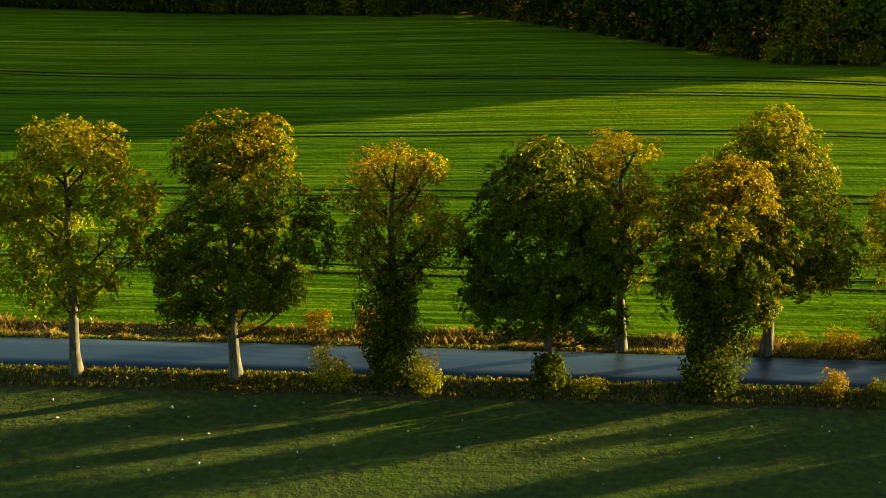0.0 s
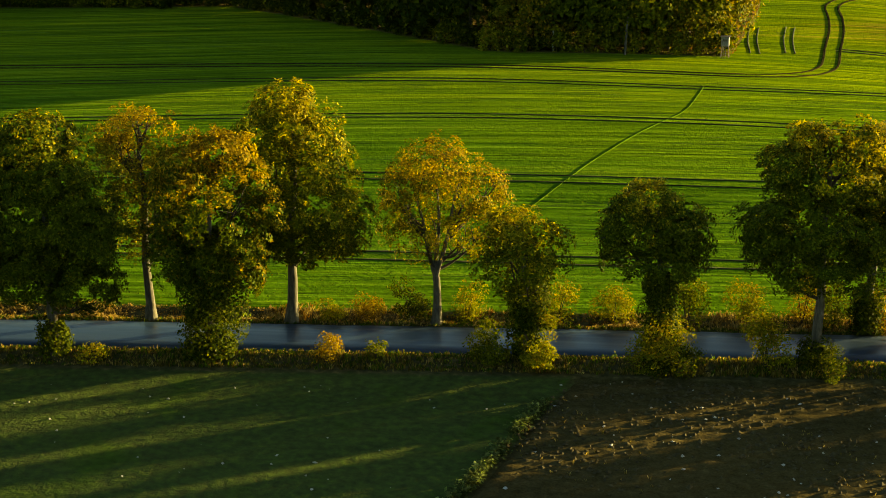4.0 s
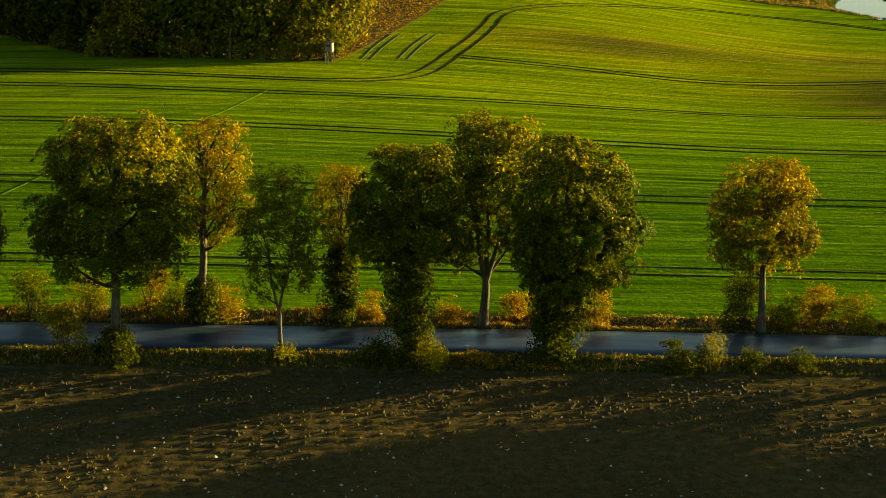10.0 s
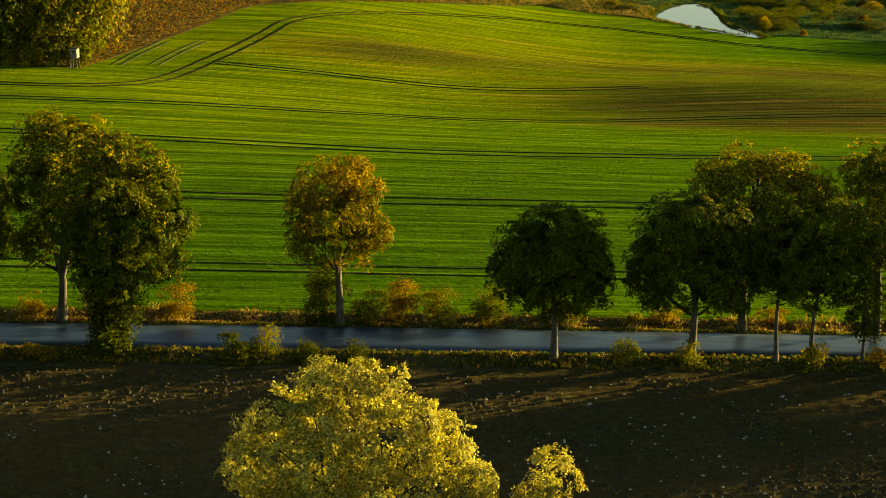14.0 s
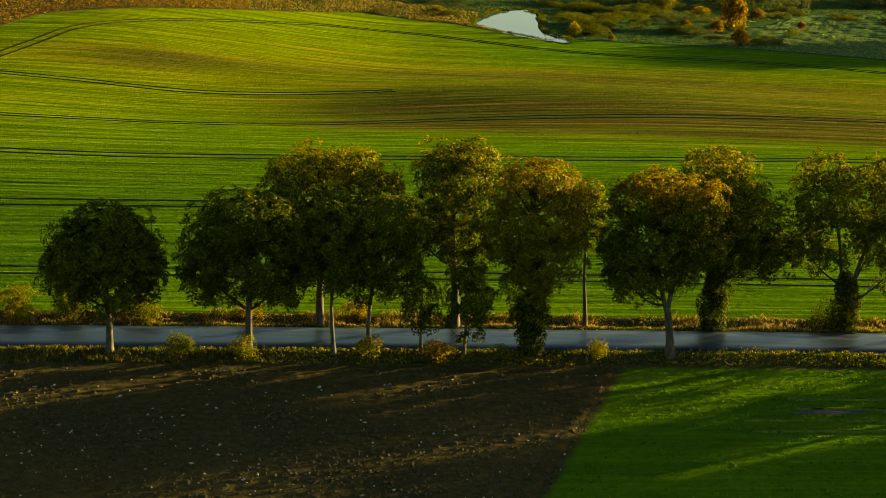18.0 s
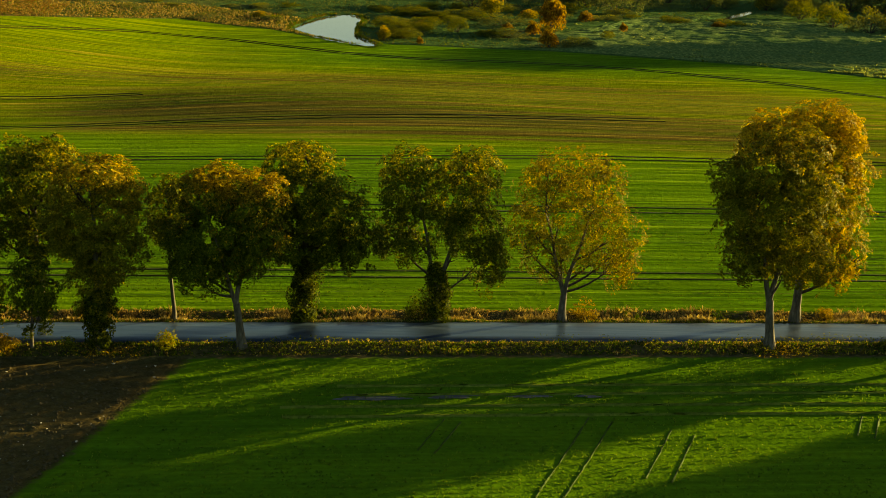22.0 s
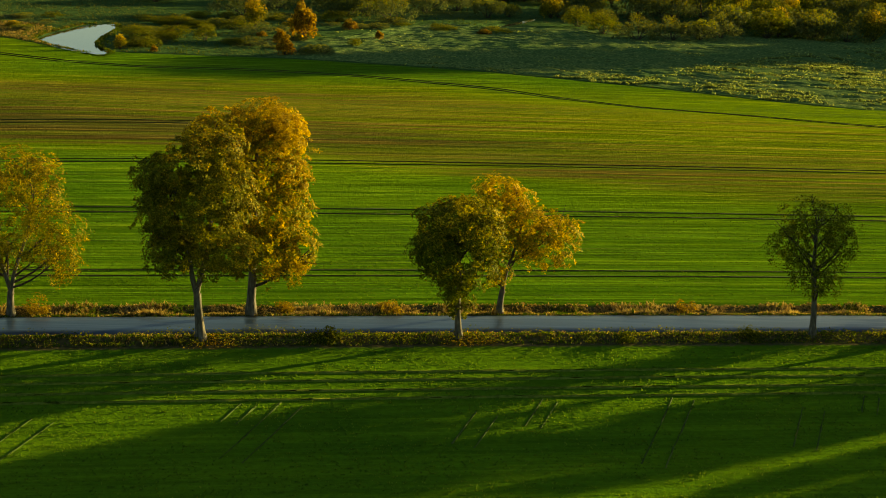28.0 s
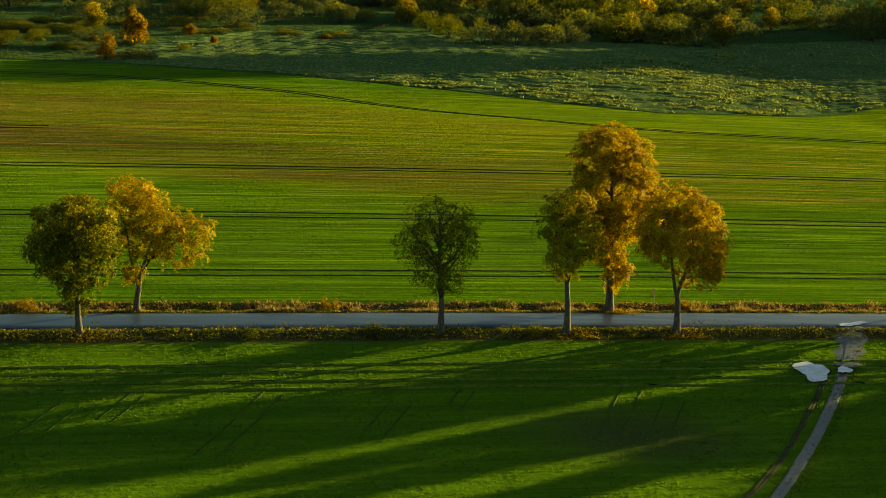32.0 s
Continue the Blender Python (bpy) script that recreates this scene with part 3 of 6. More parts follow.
def crown_shape(rng, masses):
    """Rounded masses of a crown as centres and half axes: dx, height, half width, half height."""
    mean = sum(m[2] for m in masses) / len(masses)
    rows = []
    for k, (dx, z, rx, rz) in enumerate(masses):
        deep = min(max(rx * 1.1, mean * 0.8), mean * 1.6)
        rows.append((dx, rng.uniform(-0.35, 0.35) * mean * (k > 0), z, rx, deep, rz))
    return np.array(rows)


def depth_in(p, shape):
    """How deep points lie in the crown: 0 at the middle of a mass, 1 on the outer skin."""
    return np.min(np.stack([np.linalg.norm((p - s[:3]) / s[3:], axis=1) for s in shape]), 0)


def crown_sprays(rng, shape, per_area, seed, holes, lumps=0.2):
    """Middles and outward ways of leafy sprays over the lumpy skin of the crown, with gaps."""
    area = np.array([s[3] * s[5] + s[4] * s[5] + s[3] * s[4] for s in shape]) * 4.2
    counts = (area * per_area).astype(int) + 6
    home = np.repeat(np.arange(len(shape)), counts)
    n = len(home)
    way = unit(rng.normal(size=(n, 3)) + np.array([0, 0, 0.12]))
    c = shape[home]
    r = 1.1 - 0.5 * rng.random(n) ** 1.9
    skin = c[:, :3] + way * c[:, 3:]
    r = r * (1 + lumps * wobble(skin, seed, 1.5) + 0.5 * lumps * wobble(skin, seed + 3, 3.4))
    p = c[:, :3] + way * c[:, 3:] * np.clip(r, 0.2, 1.3)[:, None]
    keep = (depth_in(p, shape) > 0.55) | (rng.random(n) < 0.22)
    keep &= wobble(p, seed + 5, 1.1) + 0.8 * wobble(p, seed + 6, 2.4) > -holes
    keep &= p[:, 2] > 0.6
    return p[keep], unit(way[keep] / c[keep, 3:])


def crown_mesh(rng, shape, count, size, mats, a0, a1, seed, holes, wide=0.42, lumps=0.2):
    """Fans of leaves that hang a little towards their tips."""
    h, cb = (shape[:, 2] + shape[:, 5]).max(), (shape[:, 2] - shape[:, 5]).min()
    mid, out = crown_sprays(rng, shape, 3.0, seed, holes, lumps)
    fan = unit(out * 0.85 + np.array([0, 0, 0.6]) + rng.normal(size=mid.shape) * 0.42)
    t1 = unit(np.cross(fan, unit(rng.normal(size=mid.shape))))
    t2 = np.cross(fan, t1)
    scale = wide * rng.uniform(0.55, 1.35, len(mid))
    which = rng.choice(len(mid), size=count, p=scale / scale.sum())
    ang, rr = rng.uniform(0, 6.283, count), np.sqrt(rng.random(count))
    s = scale[which] * rr
    p = mid[which] + t1[which] * (s * np.cos(ang))[:, None] + t2[which] * (s * np.sin(ang))[:, None]
    p = p - fan[which] * (s * rr * 0.22)[:, None] + rng.normal(size=p.shape) * 0.06
    nrm = unit(fan[which] * 0.6 + out[which] * 0.9 + rng.normal(size=p.shape) * 0.42)
    v, f = leaf_tips(p, nrm, size * rng.uniform(0.65, 1.3, count), rng)
    # second colour grows upwards and towards +x: autumn gold plus painted sunlight
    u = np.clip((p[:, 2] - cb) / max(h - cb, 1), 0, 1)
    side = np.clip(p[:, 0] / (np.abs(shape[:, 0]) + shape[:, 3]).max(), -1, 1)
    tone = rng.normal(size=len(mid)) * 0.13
    second_share = a0 + (a1 - a0) * np.clip((u - 0.42) / 0.5, 0, 1) ** 1.3 + 0.12 * side * (0.3 + a1) + tone[which] * (0.3 + a1) + 0.12 * wobble(p, seed + 2, 0.8)
    return np_mesh("crown", v, f, mats, (rng.random(count) < np.clip(1.5 * second_share - 0.22, 0, 1)).astype(int))


def clump_leaves(rng, lobes, count, seed, holes=0.55, squash=0.85, puff=0.34):
    """Points and outward ways of leaves: sprays that stand on the clumps' shells, with gaps between."""
    area = lobes[:, 3] ** 2
    sprays = max(int(area.sum() * 15 / max(puff, 0.2)), 24)
    home = rng.choice(len(lobes), size=sprays, p=area / area.sum())
    way = unit(rng.normal(size=(sprays, 3)) + np.array([0, 0, 0.25]))
    deep = 1 - 0.45 * rng.random(sprays) ** 2
    mid = lobes[home, :3] + way * (lobes[home, 3] * deep)[:, None] * np.array([1, 1, squash])
    keep = wobble(mid, seed, 0.9) + 0.7 * wobble(mid, seed + 1, 2.2) > -holes
    keep |= keep.sum() < 12
    mid, way, deep = mid[keep], way[keep], deep[keep]
    size = puff * rng.uniform(0.7, 1.5, len(mid))
    which = rng.choice(len(mid), size=count, p=size / size.sum())
    dirs = unit(rng.normal(size=(count, 3)) + way[which] * 0.6 + np.array([0, 0, 0.3]))
    r = size[which] * (1 - 0.5 * rng.random(count) ** 1.5)
    p = mid[which] + dirs * r[:, None] * np.array([1.25, 1.25, 0.75])
    return p, unit(dirs * 0.6 + way[which] * 0.6)


def limb_mesh(rng, start, end, r0, sub):
    """A bent limb with twigs."""
    start, end = np.array(start), np.array(end)
    t = np.linspace(0, 1, 6)[:, None]
    mid = (start + end) / 2 + np.array([0, 0, -0.12 * np.linalg.norm(end - start)]) + rng.normal(size=3) * 0.25
    pts = (1 - t) ** 2 * start + 2 * t * (1 - t) * mid + t ** 2 * end
    pieces = [tube(pts, np.linspace(r0, r0 * 0.28, 6), 6)]
    reach = np.linalg.norm(end - start)
    for k in range(sub):
        s = rng.uniform(0.45, 1.0)
        a = (1 - s) ** 2 * start + 2 * s * (1 - s) * mid + s ** 2 * end
        w = unit((rng.normal(size=(1, 3)) + 0.9 * unit((end - start)[None]) + np.array([[0, 0, 0.5]])))[0]
        b = a + w * reach * rng.uniform(0.25, 0.5)
        c = (a + b) / 2 + rng.normal(size=3) * 0.12
        pieces.append(tube([a, c, b], [r0 * 0.34, r0 * 0.22, r0 * 0.06], 5))
    v, f = joined(pieces)
    return np_mesh("limb", v, f, [BARK_DARK], smooth=True)


def round_masses(h, left, right, cb):
    """A plain domed crown for trees that nobody sees from near."""
    m, t = (left + right) / 2, h - cb
    return [(0, cb + t * 0.78, m * 0.68, t * 0.22), (-0.35 * left, cb + t * 0.5, m * 0.66, t * 0.3), (0.35 * right, cb + t * 0.52, m * 0.66, t * 0.3), (0, cb + t * 0.3, m * 0.85, t * 0.3)]


def tree(x, y, kind, masses, ivy=0.0, dense=1.0, fork=0, a0=0.1, a1=0.5, seed=1, leaves=1.0, size=0.185, name="tree", label="", group="avenue trees", limbs=11, bark=0.018, girth=1.0, lean=None, wide=0.42, lumps=0.2):
    rng = np.random.default_rng(seed)
    mats = KINDS[kind]
    root = thing(name, x, y, at(x, y) - 0.05, label, "tree", group)
    shape = crown_shape(rng, masses)
    h, cb = (shape[:, 2] + shape[:, 5]).max(), max((shape[:, 2] - shape[:, 5]).min(), 1.0)
    middle = float((shape[:, 0] * shape[:, 3]).sum() / shape[:, 3].sum())
    sparse_crown = dense < 0.7
    r0 = bark * h + 0.07
    lean = middle * 0.7 if lean is None else lean
    top = cb + (h - cb) * (0.45 if fork else 0.72)
    split = max(cb * 0.75, 1.6) if fork else top
    z = np.linspace(-0.3, split, 9)
    bend = np.stack([lean * (np.maximum(z, 0) / top) ** 1.4 + 0.07 * np.sin(z * 0.9 + seed), 0.07 * np.sin(z * 0.7 + 2 * seed), z], -1)
    rad = r0 * (1 - 0.62 * (z / top).clip(0, 1)) * (1 + 0.55 * np.exp(-np.maximum(z, 0) / 0.5))
    pieces = [tube(bend, rad, 12)]
    stems = [(bend, rad)]
    if fork:
        reach = shape[:, 3].mean()
        stems = []
        for k in range(1 + fork):
            s = -1 + 2 * k / fork
            zz = np.linspace(split - 0.3, top + rng.uniform(0.6, 2.2), 7)
            off = (zz - zz[0]) / (zz[-1] - zz[0])
            pts = np.stack([bend[-1, 0] + (s * reach * 0.75 + 0.3 * middle) * off ** 1.15 + 0.1 * np.sin(zz + k), bend[-1, 1] + (k % 2 - 0.5) * 0.7 * off, zz], -1)
            rr = np.linspace(rad[-1] * 0.78, r0 * 0.2, 7)
            pieces.append(tube(pts, rr, 9))
            stems.append((pts, rr))
    v, f = joined(pieces)
    part("trunk", np_mesh("trunk", v, f, [BARK], smooth=True), root)
    n = limbs + (10 if sparse_crown else 0)
    for k in range(n):
        s = shape[k % len(shape)]
        way = unit(rng.normal(size=(1, 3)) + np.array([[0, 0, 0.4]]))[0]
        end = s[:3] + way * s[3:] * rng.uniform(0.35, 0.85)
        stem, rr = min(stems, key=lambda q: abs(q[0][-1, 0] - end[0]))
        zs = min(max(cb * 0.85, end[2] - 0.5 * math.hypot(end[0] - stem[-1, 0], end[1]) - rng.uniform(0.6, 2.2)), stem[-1, 2])
        start = [float(np.interp(zs, stem[:, 2], stem[:, i])) for i in (0, 1)] + [max(zs, stem[0, 2])]
        part("limb", limb_mesh(rng, start, end, min(r0 * 0.36, float(np.interp(zs, stem[:, 2], rr)) * 0.8), 9 if sparse_crown else 5), root)
    area = sum(m[2] * m[3] for m in masses) * 3.14
    count = int(leaves * 430 * area * dense * (1.15 if sparse_crown else 1.0))
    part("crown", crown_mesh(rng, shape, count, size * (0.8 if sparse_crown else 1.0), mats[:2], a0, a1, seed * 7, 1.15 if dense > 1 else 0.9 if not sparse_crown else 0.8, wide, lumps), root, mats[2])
    if ivy:
        reach = ivy + (1.8 if ivy > 2.5 else 0.6)
        n = int(1500 * reach * girth)
        knots = np.stack([np.cos(np.arange(16) * 2.4 + seed) * 0.5 * girth, np.sin(np.arange(16) * 2.4 + seed) * 0.5, np.linspace(0.3, reach - 0.3, 16)], -1)
        fat = (0.46 + 0.34 * np.sin(np.pi * np.linspace(0.12, 0.95, 16))) * rng.uniform(0.5, 1.4, 16) * (1.35 if ivy > 5 else 1.1) * girth
        who = rng.integers(0, 16, n)
        w = unit(rng.normal(size=(n, 3)))
        p = knots[who] + w * (fat[who] * (1 - 0.5 * rng.random(n) ** 2))[:, None] * np.array([1, 1, 1.15])
        p[:, 0] += np.interp(p[:, 2], z, bend[:, 0])
        p[:, 2] = np.maximum(p[:, 2], 0.05)
        nrm = unit(w + np.array([0, 0, 0.4]) + rng.normal(size=(n, 3)) * 0.4)
        v, f = leaf_cards(p, nrm, rng.uniform(0.12, 0.25, n), rng, 0.8)
        part("ivy", np_mesh("ivy", v, f, [LEAF_IVY, LEAF_DARK], (rng.random(n) < 0.4).astype(int)), root, "dark ivy climbing the trunk")
    return root


LABELS = {
    "D": "broad roadside tree with dense dark green crown",
    "E": "roadside tree, dark green with amber top",
    "G": "roadside tree with green and golden leaves",
    "O": "roadside tree with thinning olive and rusty leaves",
    "Y": "roadside tree with yellow-green autumn leaves",
    "A": "roadside tree with bright orange autumn leaves",
}


def avenue(x, y, kind, masses, ivy=0.0, dense=1.0, fork=0, a0=0.1, a1=0.5, **more):
    """A tree of the avenue: its crown is given as rounded masses (dx, height, half width, half height)."""
    words = LABELS[kind] + (", ivied trunk" if ivy >= 3 else "") + (", forked" if fork else "")
    return tree(x, y, kind, masses, ivy, dense, fork, a0, a1, seed=int(abs(x) * 10) % 977 + 11, label=words, **more)


avenue(-31.3, 96.1, "Y", [(-0.2, 12.5, 3.4, 2.4), (-1.3, 14, 1.6, 1.3), (2.4, 14.2, 1.6, 1.4), (-3, 10.9, 1.9, 2), (-2.1, 8.5, 2.8, 2.4), (3.5, 10.5, 2, 1.6), (0.2, 6.4, 2.9, 2.2), (3.6, 8.3, 0.7, 1.3)], dense=0.75, a0=0.0, a1=0.3)
avenue(-21.7, 96.8, "E", [(-0.3, 14.1, 2.4, 1.9), (2.2, 14.6, 1.7, 1.7), (0.7, 11.9, 3.4, 2.4), (-0.4, 8.9, 3.9, 2), (-3.8, 7.6, 1.8, 1.5), (-0.4, 6.3, 4.2, 1.9), (-3, 4.9, 1.5, 1.3), (2.8, 5.4, 1.4, 1.4), (4.9, 9.2, 1.2, 1.8), (-0.4, 3.9, 1.5, 0.9)], dense=1.1, a0=0, a1=0.5)
avenue(-12.3, 97.3, "O", [(0.1, 13.4, 2.5, 1.1), (2.1, 13.2, 1.3, 0.9), (-0.7, 11.6, 3.1, 1.4), (0.9, 9.9, 3.2, 1.6), (-2.1, 8.7, 1.7, 1.6), (2.8, 8.8, 1.4, 1.9), (0.1, 6.6, 2, 1.7)], ivy=5.5, dense=0.6, a0=0.1, a1=0.9, girth=1.3)
avenue(-2.8, 98.2, "D", [(-0.4, 13.4, 2.2, 1.8), (-1.7, 11.7, 2.6, 2), (0.4, 11.4, 3, 2), (-0.7, 8.6, 4.2, 2.7), (-3.8, 6.8, 1.4, 2.6), (-1.7, 5.1, 3.4, 1.7), (2.5, 7.6, 2.2, 2.7), (2.4, 4.5, 2, 1.3)], ivy=1.5, dense=1.25, a0=0, a1=0.35)
avenue(1.5, 105.5, "O", [(-0.2, 12.9, 2.4, 1.3), (-1.9, 11.9, 1.5, 1.3), (-0.3, 10.4, 2.6, 1.9), (-0.5, 7.6, 2.9, 2.2), (1.3, 8.6, 1.6, 2.2), (-0, 5.8, 1.9, 1.5)], dense=0.55, a0=0.2, a1=0.9)
avenue(6.8, 98.9, "E", [(1, 12.8, 1.9, 1.7), (-1.2, 11.8, 1.8, 1.8), (2.2, 10.6, 1.8, 2), (0.5, 9, 3.4, 2.4), (-1.9, 6.8, 1.5, 2), (2.4, 6.2, 1.4, 1.8), (0.1, 6.2, 2.1, 1.8)], ivy=6, a0=0.15, a1=0.9, girth=1.45)
avenue(10.8, 106.3, "G", [(-0.1, 14.6, 1.9, 1.6), (-0, 12.7, 3.2, 2), (0.5, 10.3, 3.8, 2.3), (1.5, 7.9, 3.6, 2.2), (-1.3, 6.9, 2.3, 2.2), (3.7, 7, 1.6, 2.2), (0.7, 5.4, 2.6, 1.2)], a0=0.1, a1=0.6)
avenue(20.3, 107, "O", [(-0.2, 10.9, 2.6, 1.7), (-2, 9.2, 1.7, 2), (1, 9, 2.6, 2.2), (3.3, 9.2, 1.7, 1.9), (-1, 6.5, 2.1, 2), (2.7, 6.6, 2, 1.8), (-2.8, 7.4, 1.2, 1.7)], dense=0.5, fork=2, a0=0.3, a1=0.7)
avenue(26.4, 100.5, "G", [(-0.5, 8.6, 2, 1.2), (-1.7, 7.8, 1.4, 1.5), (0.6, 7.3, 1.9, 1.5), (-0.6, 6.2, 2.5, 1.4), (-0.2, 4.4, 1.7, 1.6)], ivy=3, dense=0.7, a0=0.1, a1=0.6)
avenue(34.8, 101.1, "D", [(-1, 10.6, 2.2, 1.1), (-2.4, 9.2, 1.6, 1.4), (0.4, 9.4, 1.9, 1.5), (-0.9, 8.4, 3.1, 1.7), (-3.3, 8.1, 1, 1.4), (1.4, 8, 1.4, 1.7), (-0.5, 6.7, 2.5, 1)], ivy=4, dense=0.85, a0=0, a1=0.7)
avenue(44.5, 102.1, "D", [(-1.1, 14.5, 1.6, 1.2), (2.3, 14.4, 1.8, 1.4), (-2.4, 12.9, 1.8, 1.7), (0.8, 12.4, 3.8, 2.2), (3.2, 11.9, 1.7, 2.1), (-0, 9.2, 4.6, 2.1), (-3.6, 8.5, 1.7, 2), (2.8, 8.7, 1.9, 2.2), (0.1, 6.8, 3.9, 1.6)], ivy=1, dense=1.1, a0=0.05, a1=0.6)
avenue(48.9, 109.5, "O", [(1.2, 13.1, 1.8, 1.4), (1.9, 11.3, 1.8, 1.7), (-0.3, 11.9, 1.4, 1.6), (0.5, 9.6, 2.3, 2), (2.4, 8.3, 1.6, 1.8), (0.3, 6.8, 2.2, 1.3)], ivy=2.5, dense=0.6, a0=0.2, a1=1)
avenue(55.1, 103, "G", [(0.3, 11.2, 2.2, 1.3), (-0, 9.3, 2.6, 1.8), (-1.5, 8, 1.5, 1.9), (1.8, 8, 1.5, 1.9), (-0.9, 5.5, 1.5, 1.6), (1.1, 5.9, 1.4, 1.9)], dense=0.5, fork=1, a0=0, a1=0.3, bark=0.008)
avenue(58.6, 110.3, "O", [(-0.1, 10.5, 1.7, 0.9), (-0.2, 9.1, 1.8, 1.4), (-1.2, 8.4, 1.2, 1.4), (1.2, 8, 1.2, 1.6), (-0.1, 6.9, 1.8, 1.5)], ivy=4, dense=0.5, a0=0.2, a1=0.9, girth=1.2, bark=0.008)
avenue(63.5, 103.8, "D", [(-0.7, 13.2, 1.8, 1.1), (1.4, 13, 1.5, 1.2), (-0.9, 11.3, 2.6, 1.8), (1.6, 11, 2.1, 2), (-2.7, 10, 1.4, 1.7), (0.3, 8.5, 2.9, 1.9), (-2.2, 7.9, 1.7, 1.5), (2.3, 8.4, 1.3, 1.5)], ivy=6, dense=1.05, a0=0, a1=0.4, girth=1.25)
avenue(68.5, 111.2, "D", [(-0.5, 14, 1.8, 1.2), (1.6, 13.9, 2, 1.2), (0.5, 12.4, 3.5, 1.7), (1.2, 10.1, 2.8, 2), (-1.7, 10.2, 1.9, 1.9), (0.1, 7.3, 2.8, 1.8), (-1.8, 5.8, 1.6, 1.4), (2.3, 7.1, 1.6, 1.6)], dense=0.9, fork=2, a0=0.05, a1=0.6)
avenue(73, 104.7, "D", [(-0, 13.9, 2.1, 1.2), (1.3, 12.9, 2.2, 1.5), (3.2, 12.2, 1.8, 1.7), (0.1, 11.2, 3.3, 2.2), (4, 9.5, 1.5, 1.6), (1.9, 8.6, 3.6, 2), (-1.1, 8.3, 2.1, 1.9), (3.1, 6.3, 2.1, 1.6), (0.1, 5.7, 2.3, 1.8)], ivy=6, dense=1.25, a0=0, a1=0.3, girth=1.4)
avenue(88.2, 113.1, "O", [(1, 11.5, 1.8, 1.1), (-0.7, 10.5, 2.1, 1.6), (1.7, 9.9, 1.7, 1.6), (-2.4, 8.4, 1.5, 1.6), (0.1, 8.1, 2.9, 1.7), (2.5, 6.8, 1.5, 1.5), (-2, 6.3, 1.6, 1.3), (0.5, 6, 2.4, 1.2)], dense=0.85, a0=0.25, a1=0.9)
avenue(103.5, 107.6, "D", [(-0, 9.3, 2.5, 1.4), (-2.1, 8, 1.9, 1.7), (1.4, 8.5, 2, 1.8), (-0.1, 7, 3.7, 1.9), (-2.9, 6.2, 1.6, 1.6), (2.7, 6.1, 1.4, 1.8), (-0, 5, 3.4, 1.6)], dense=1.3, a0=0, a1=0.05)
avenue(113.4, 108.6, "D", [(0.2, 10.3, 3.4, 1.6), (-1.9, 8.8, 2.4, 2.1), (2.1, 8.6, 2.3, 2.4), (-0.2, 6.5, 4.4, 2), (-2.9, 5.7, 1.8, 1.7), (2.4, 5.2, 1.8, 1.4)], dense=1.2, a0=0, a1=0.15)
avenue(118.2, 116.1, "D", [(-0.4, 12.5, 2.5, 1.4), (2.5, 12.3, 2.1, 1.6), (-2.3, 11.7, 2, 1.3), (1.2, 10.5, 4.6, 2.1), (4.6, 10.7, 1.7, 1.8), (1.1, 7.8, 4.2, 2.1), (0.6, 5.7, 3.4, 1.7)], dense=0.95, a0=0.1, a1=0.6)
avenue(119.4, 109.2, "D", [(0, 9.1, 2.4, 2.4), (0.2, 6.8, 2.7, 1.9)], dense=0.9, a0=0, a1=0.1, bark=0.008)
avenue(122, 109.5, "D", [(0.8, 9.7, 2.9, 2.2), (2.2, 9.5, 1.6, 2.2), (0.4, 7, 3.3, 2), (2.3, 7.2, 1.6, 2.1), (-0.5, 5.4, 2, 1.3)], dense=0.9, a0=0, a1=0.25, bark=0.008)
avenue(128.6, 117.2, "D", [(1.1, 13.4, 2, 1.2), (-1.4, 12.5, 2, 1.8), (0.2, 11.4, 2.9, 2), (-0.8, 9.3, 3, 2), (-2.2, 7.2, 2.2, 1.8), (0.6, 7.1, 2.5, 1.8)], dense=0.95, a0=0.05, a1=0.5)
avenue(125.9, 109.9, "D", [(-0.2, 4.5, 1.5, 1.7), (0.2, 3, 1, 1.3)], dense=0.7, a0=0, a1=0.1, bark=0.008)
avenue(129.1, 110.2, "D", [(0.2, 6, 1.3, 1.1), (0.3, 4.3, 1.7, 1.6), (0.2, 2.7, 1.4, 1.4)], dense=0.9, a0=0, a1=0.05, bark=0.008)
avenue(134, 110.7, "O", [(-0, 13.5, 2.9, 1.4), (-1.2, 12.1, 2.1, 1.7), (1.9, 12.2, 2, 1.8), (0.2, 10.1, 3.5, 1.9), (-2, 8.5, 1.7, 1.5), (0.8, 7.6, 3.1, 2), (-0.2, 5.2, 2.2, 2.1), (-0, 3, 1.5, 1.1)], ivy=3, dense=0.9, a0=0.05, a1=0.5)
avenue(138.8, 118.3, "G", [(-0.3, 10.8, 1.6, 1.2), (0, 9, 1.8, 1.6), (-0.2, 7.6, 1.6, 1.1)], dense=0.8, a0=0.05, a1=0.3, bark=0.008)
avenue(144.5, 111.9, "E", [(-1.3, 12.9, 1.9, 1.3), (0.6, 12.5, 2.1, 1.3), (2.7, 12, 1.2, 1.3), (-2.5, 11.7, 2.4, 1.8), (1, 11.1, 2.4, 1.7), (-1.5, 9, 3.6, 2.1), (-4, 8.1, 1.6, 1.6), (1.5, 8.6, 2.2, 1.7), (-2.7, 6.1, 2.3, 1.5), (0.2, 6.5, 1.8, 1.6)], dense=1.05, fork=1, a0=0.05, a1=0.8)
avenue(149.1, 119.4, "D", [(0, 13.2, 2.7, 1.6), (0.3, 10.8, 3.3, 2.3), (2.4, 9, 3.1, 2.5), (4.1, 6.8, 2, 2), (0.5, 6.5, 3.6, 2), (-1.8, 8.8, 1.6, 2.3)], ivy=4.5, dense=1.05, a0=0.05, a1=0.5)
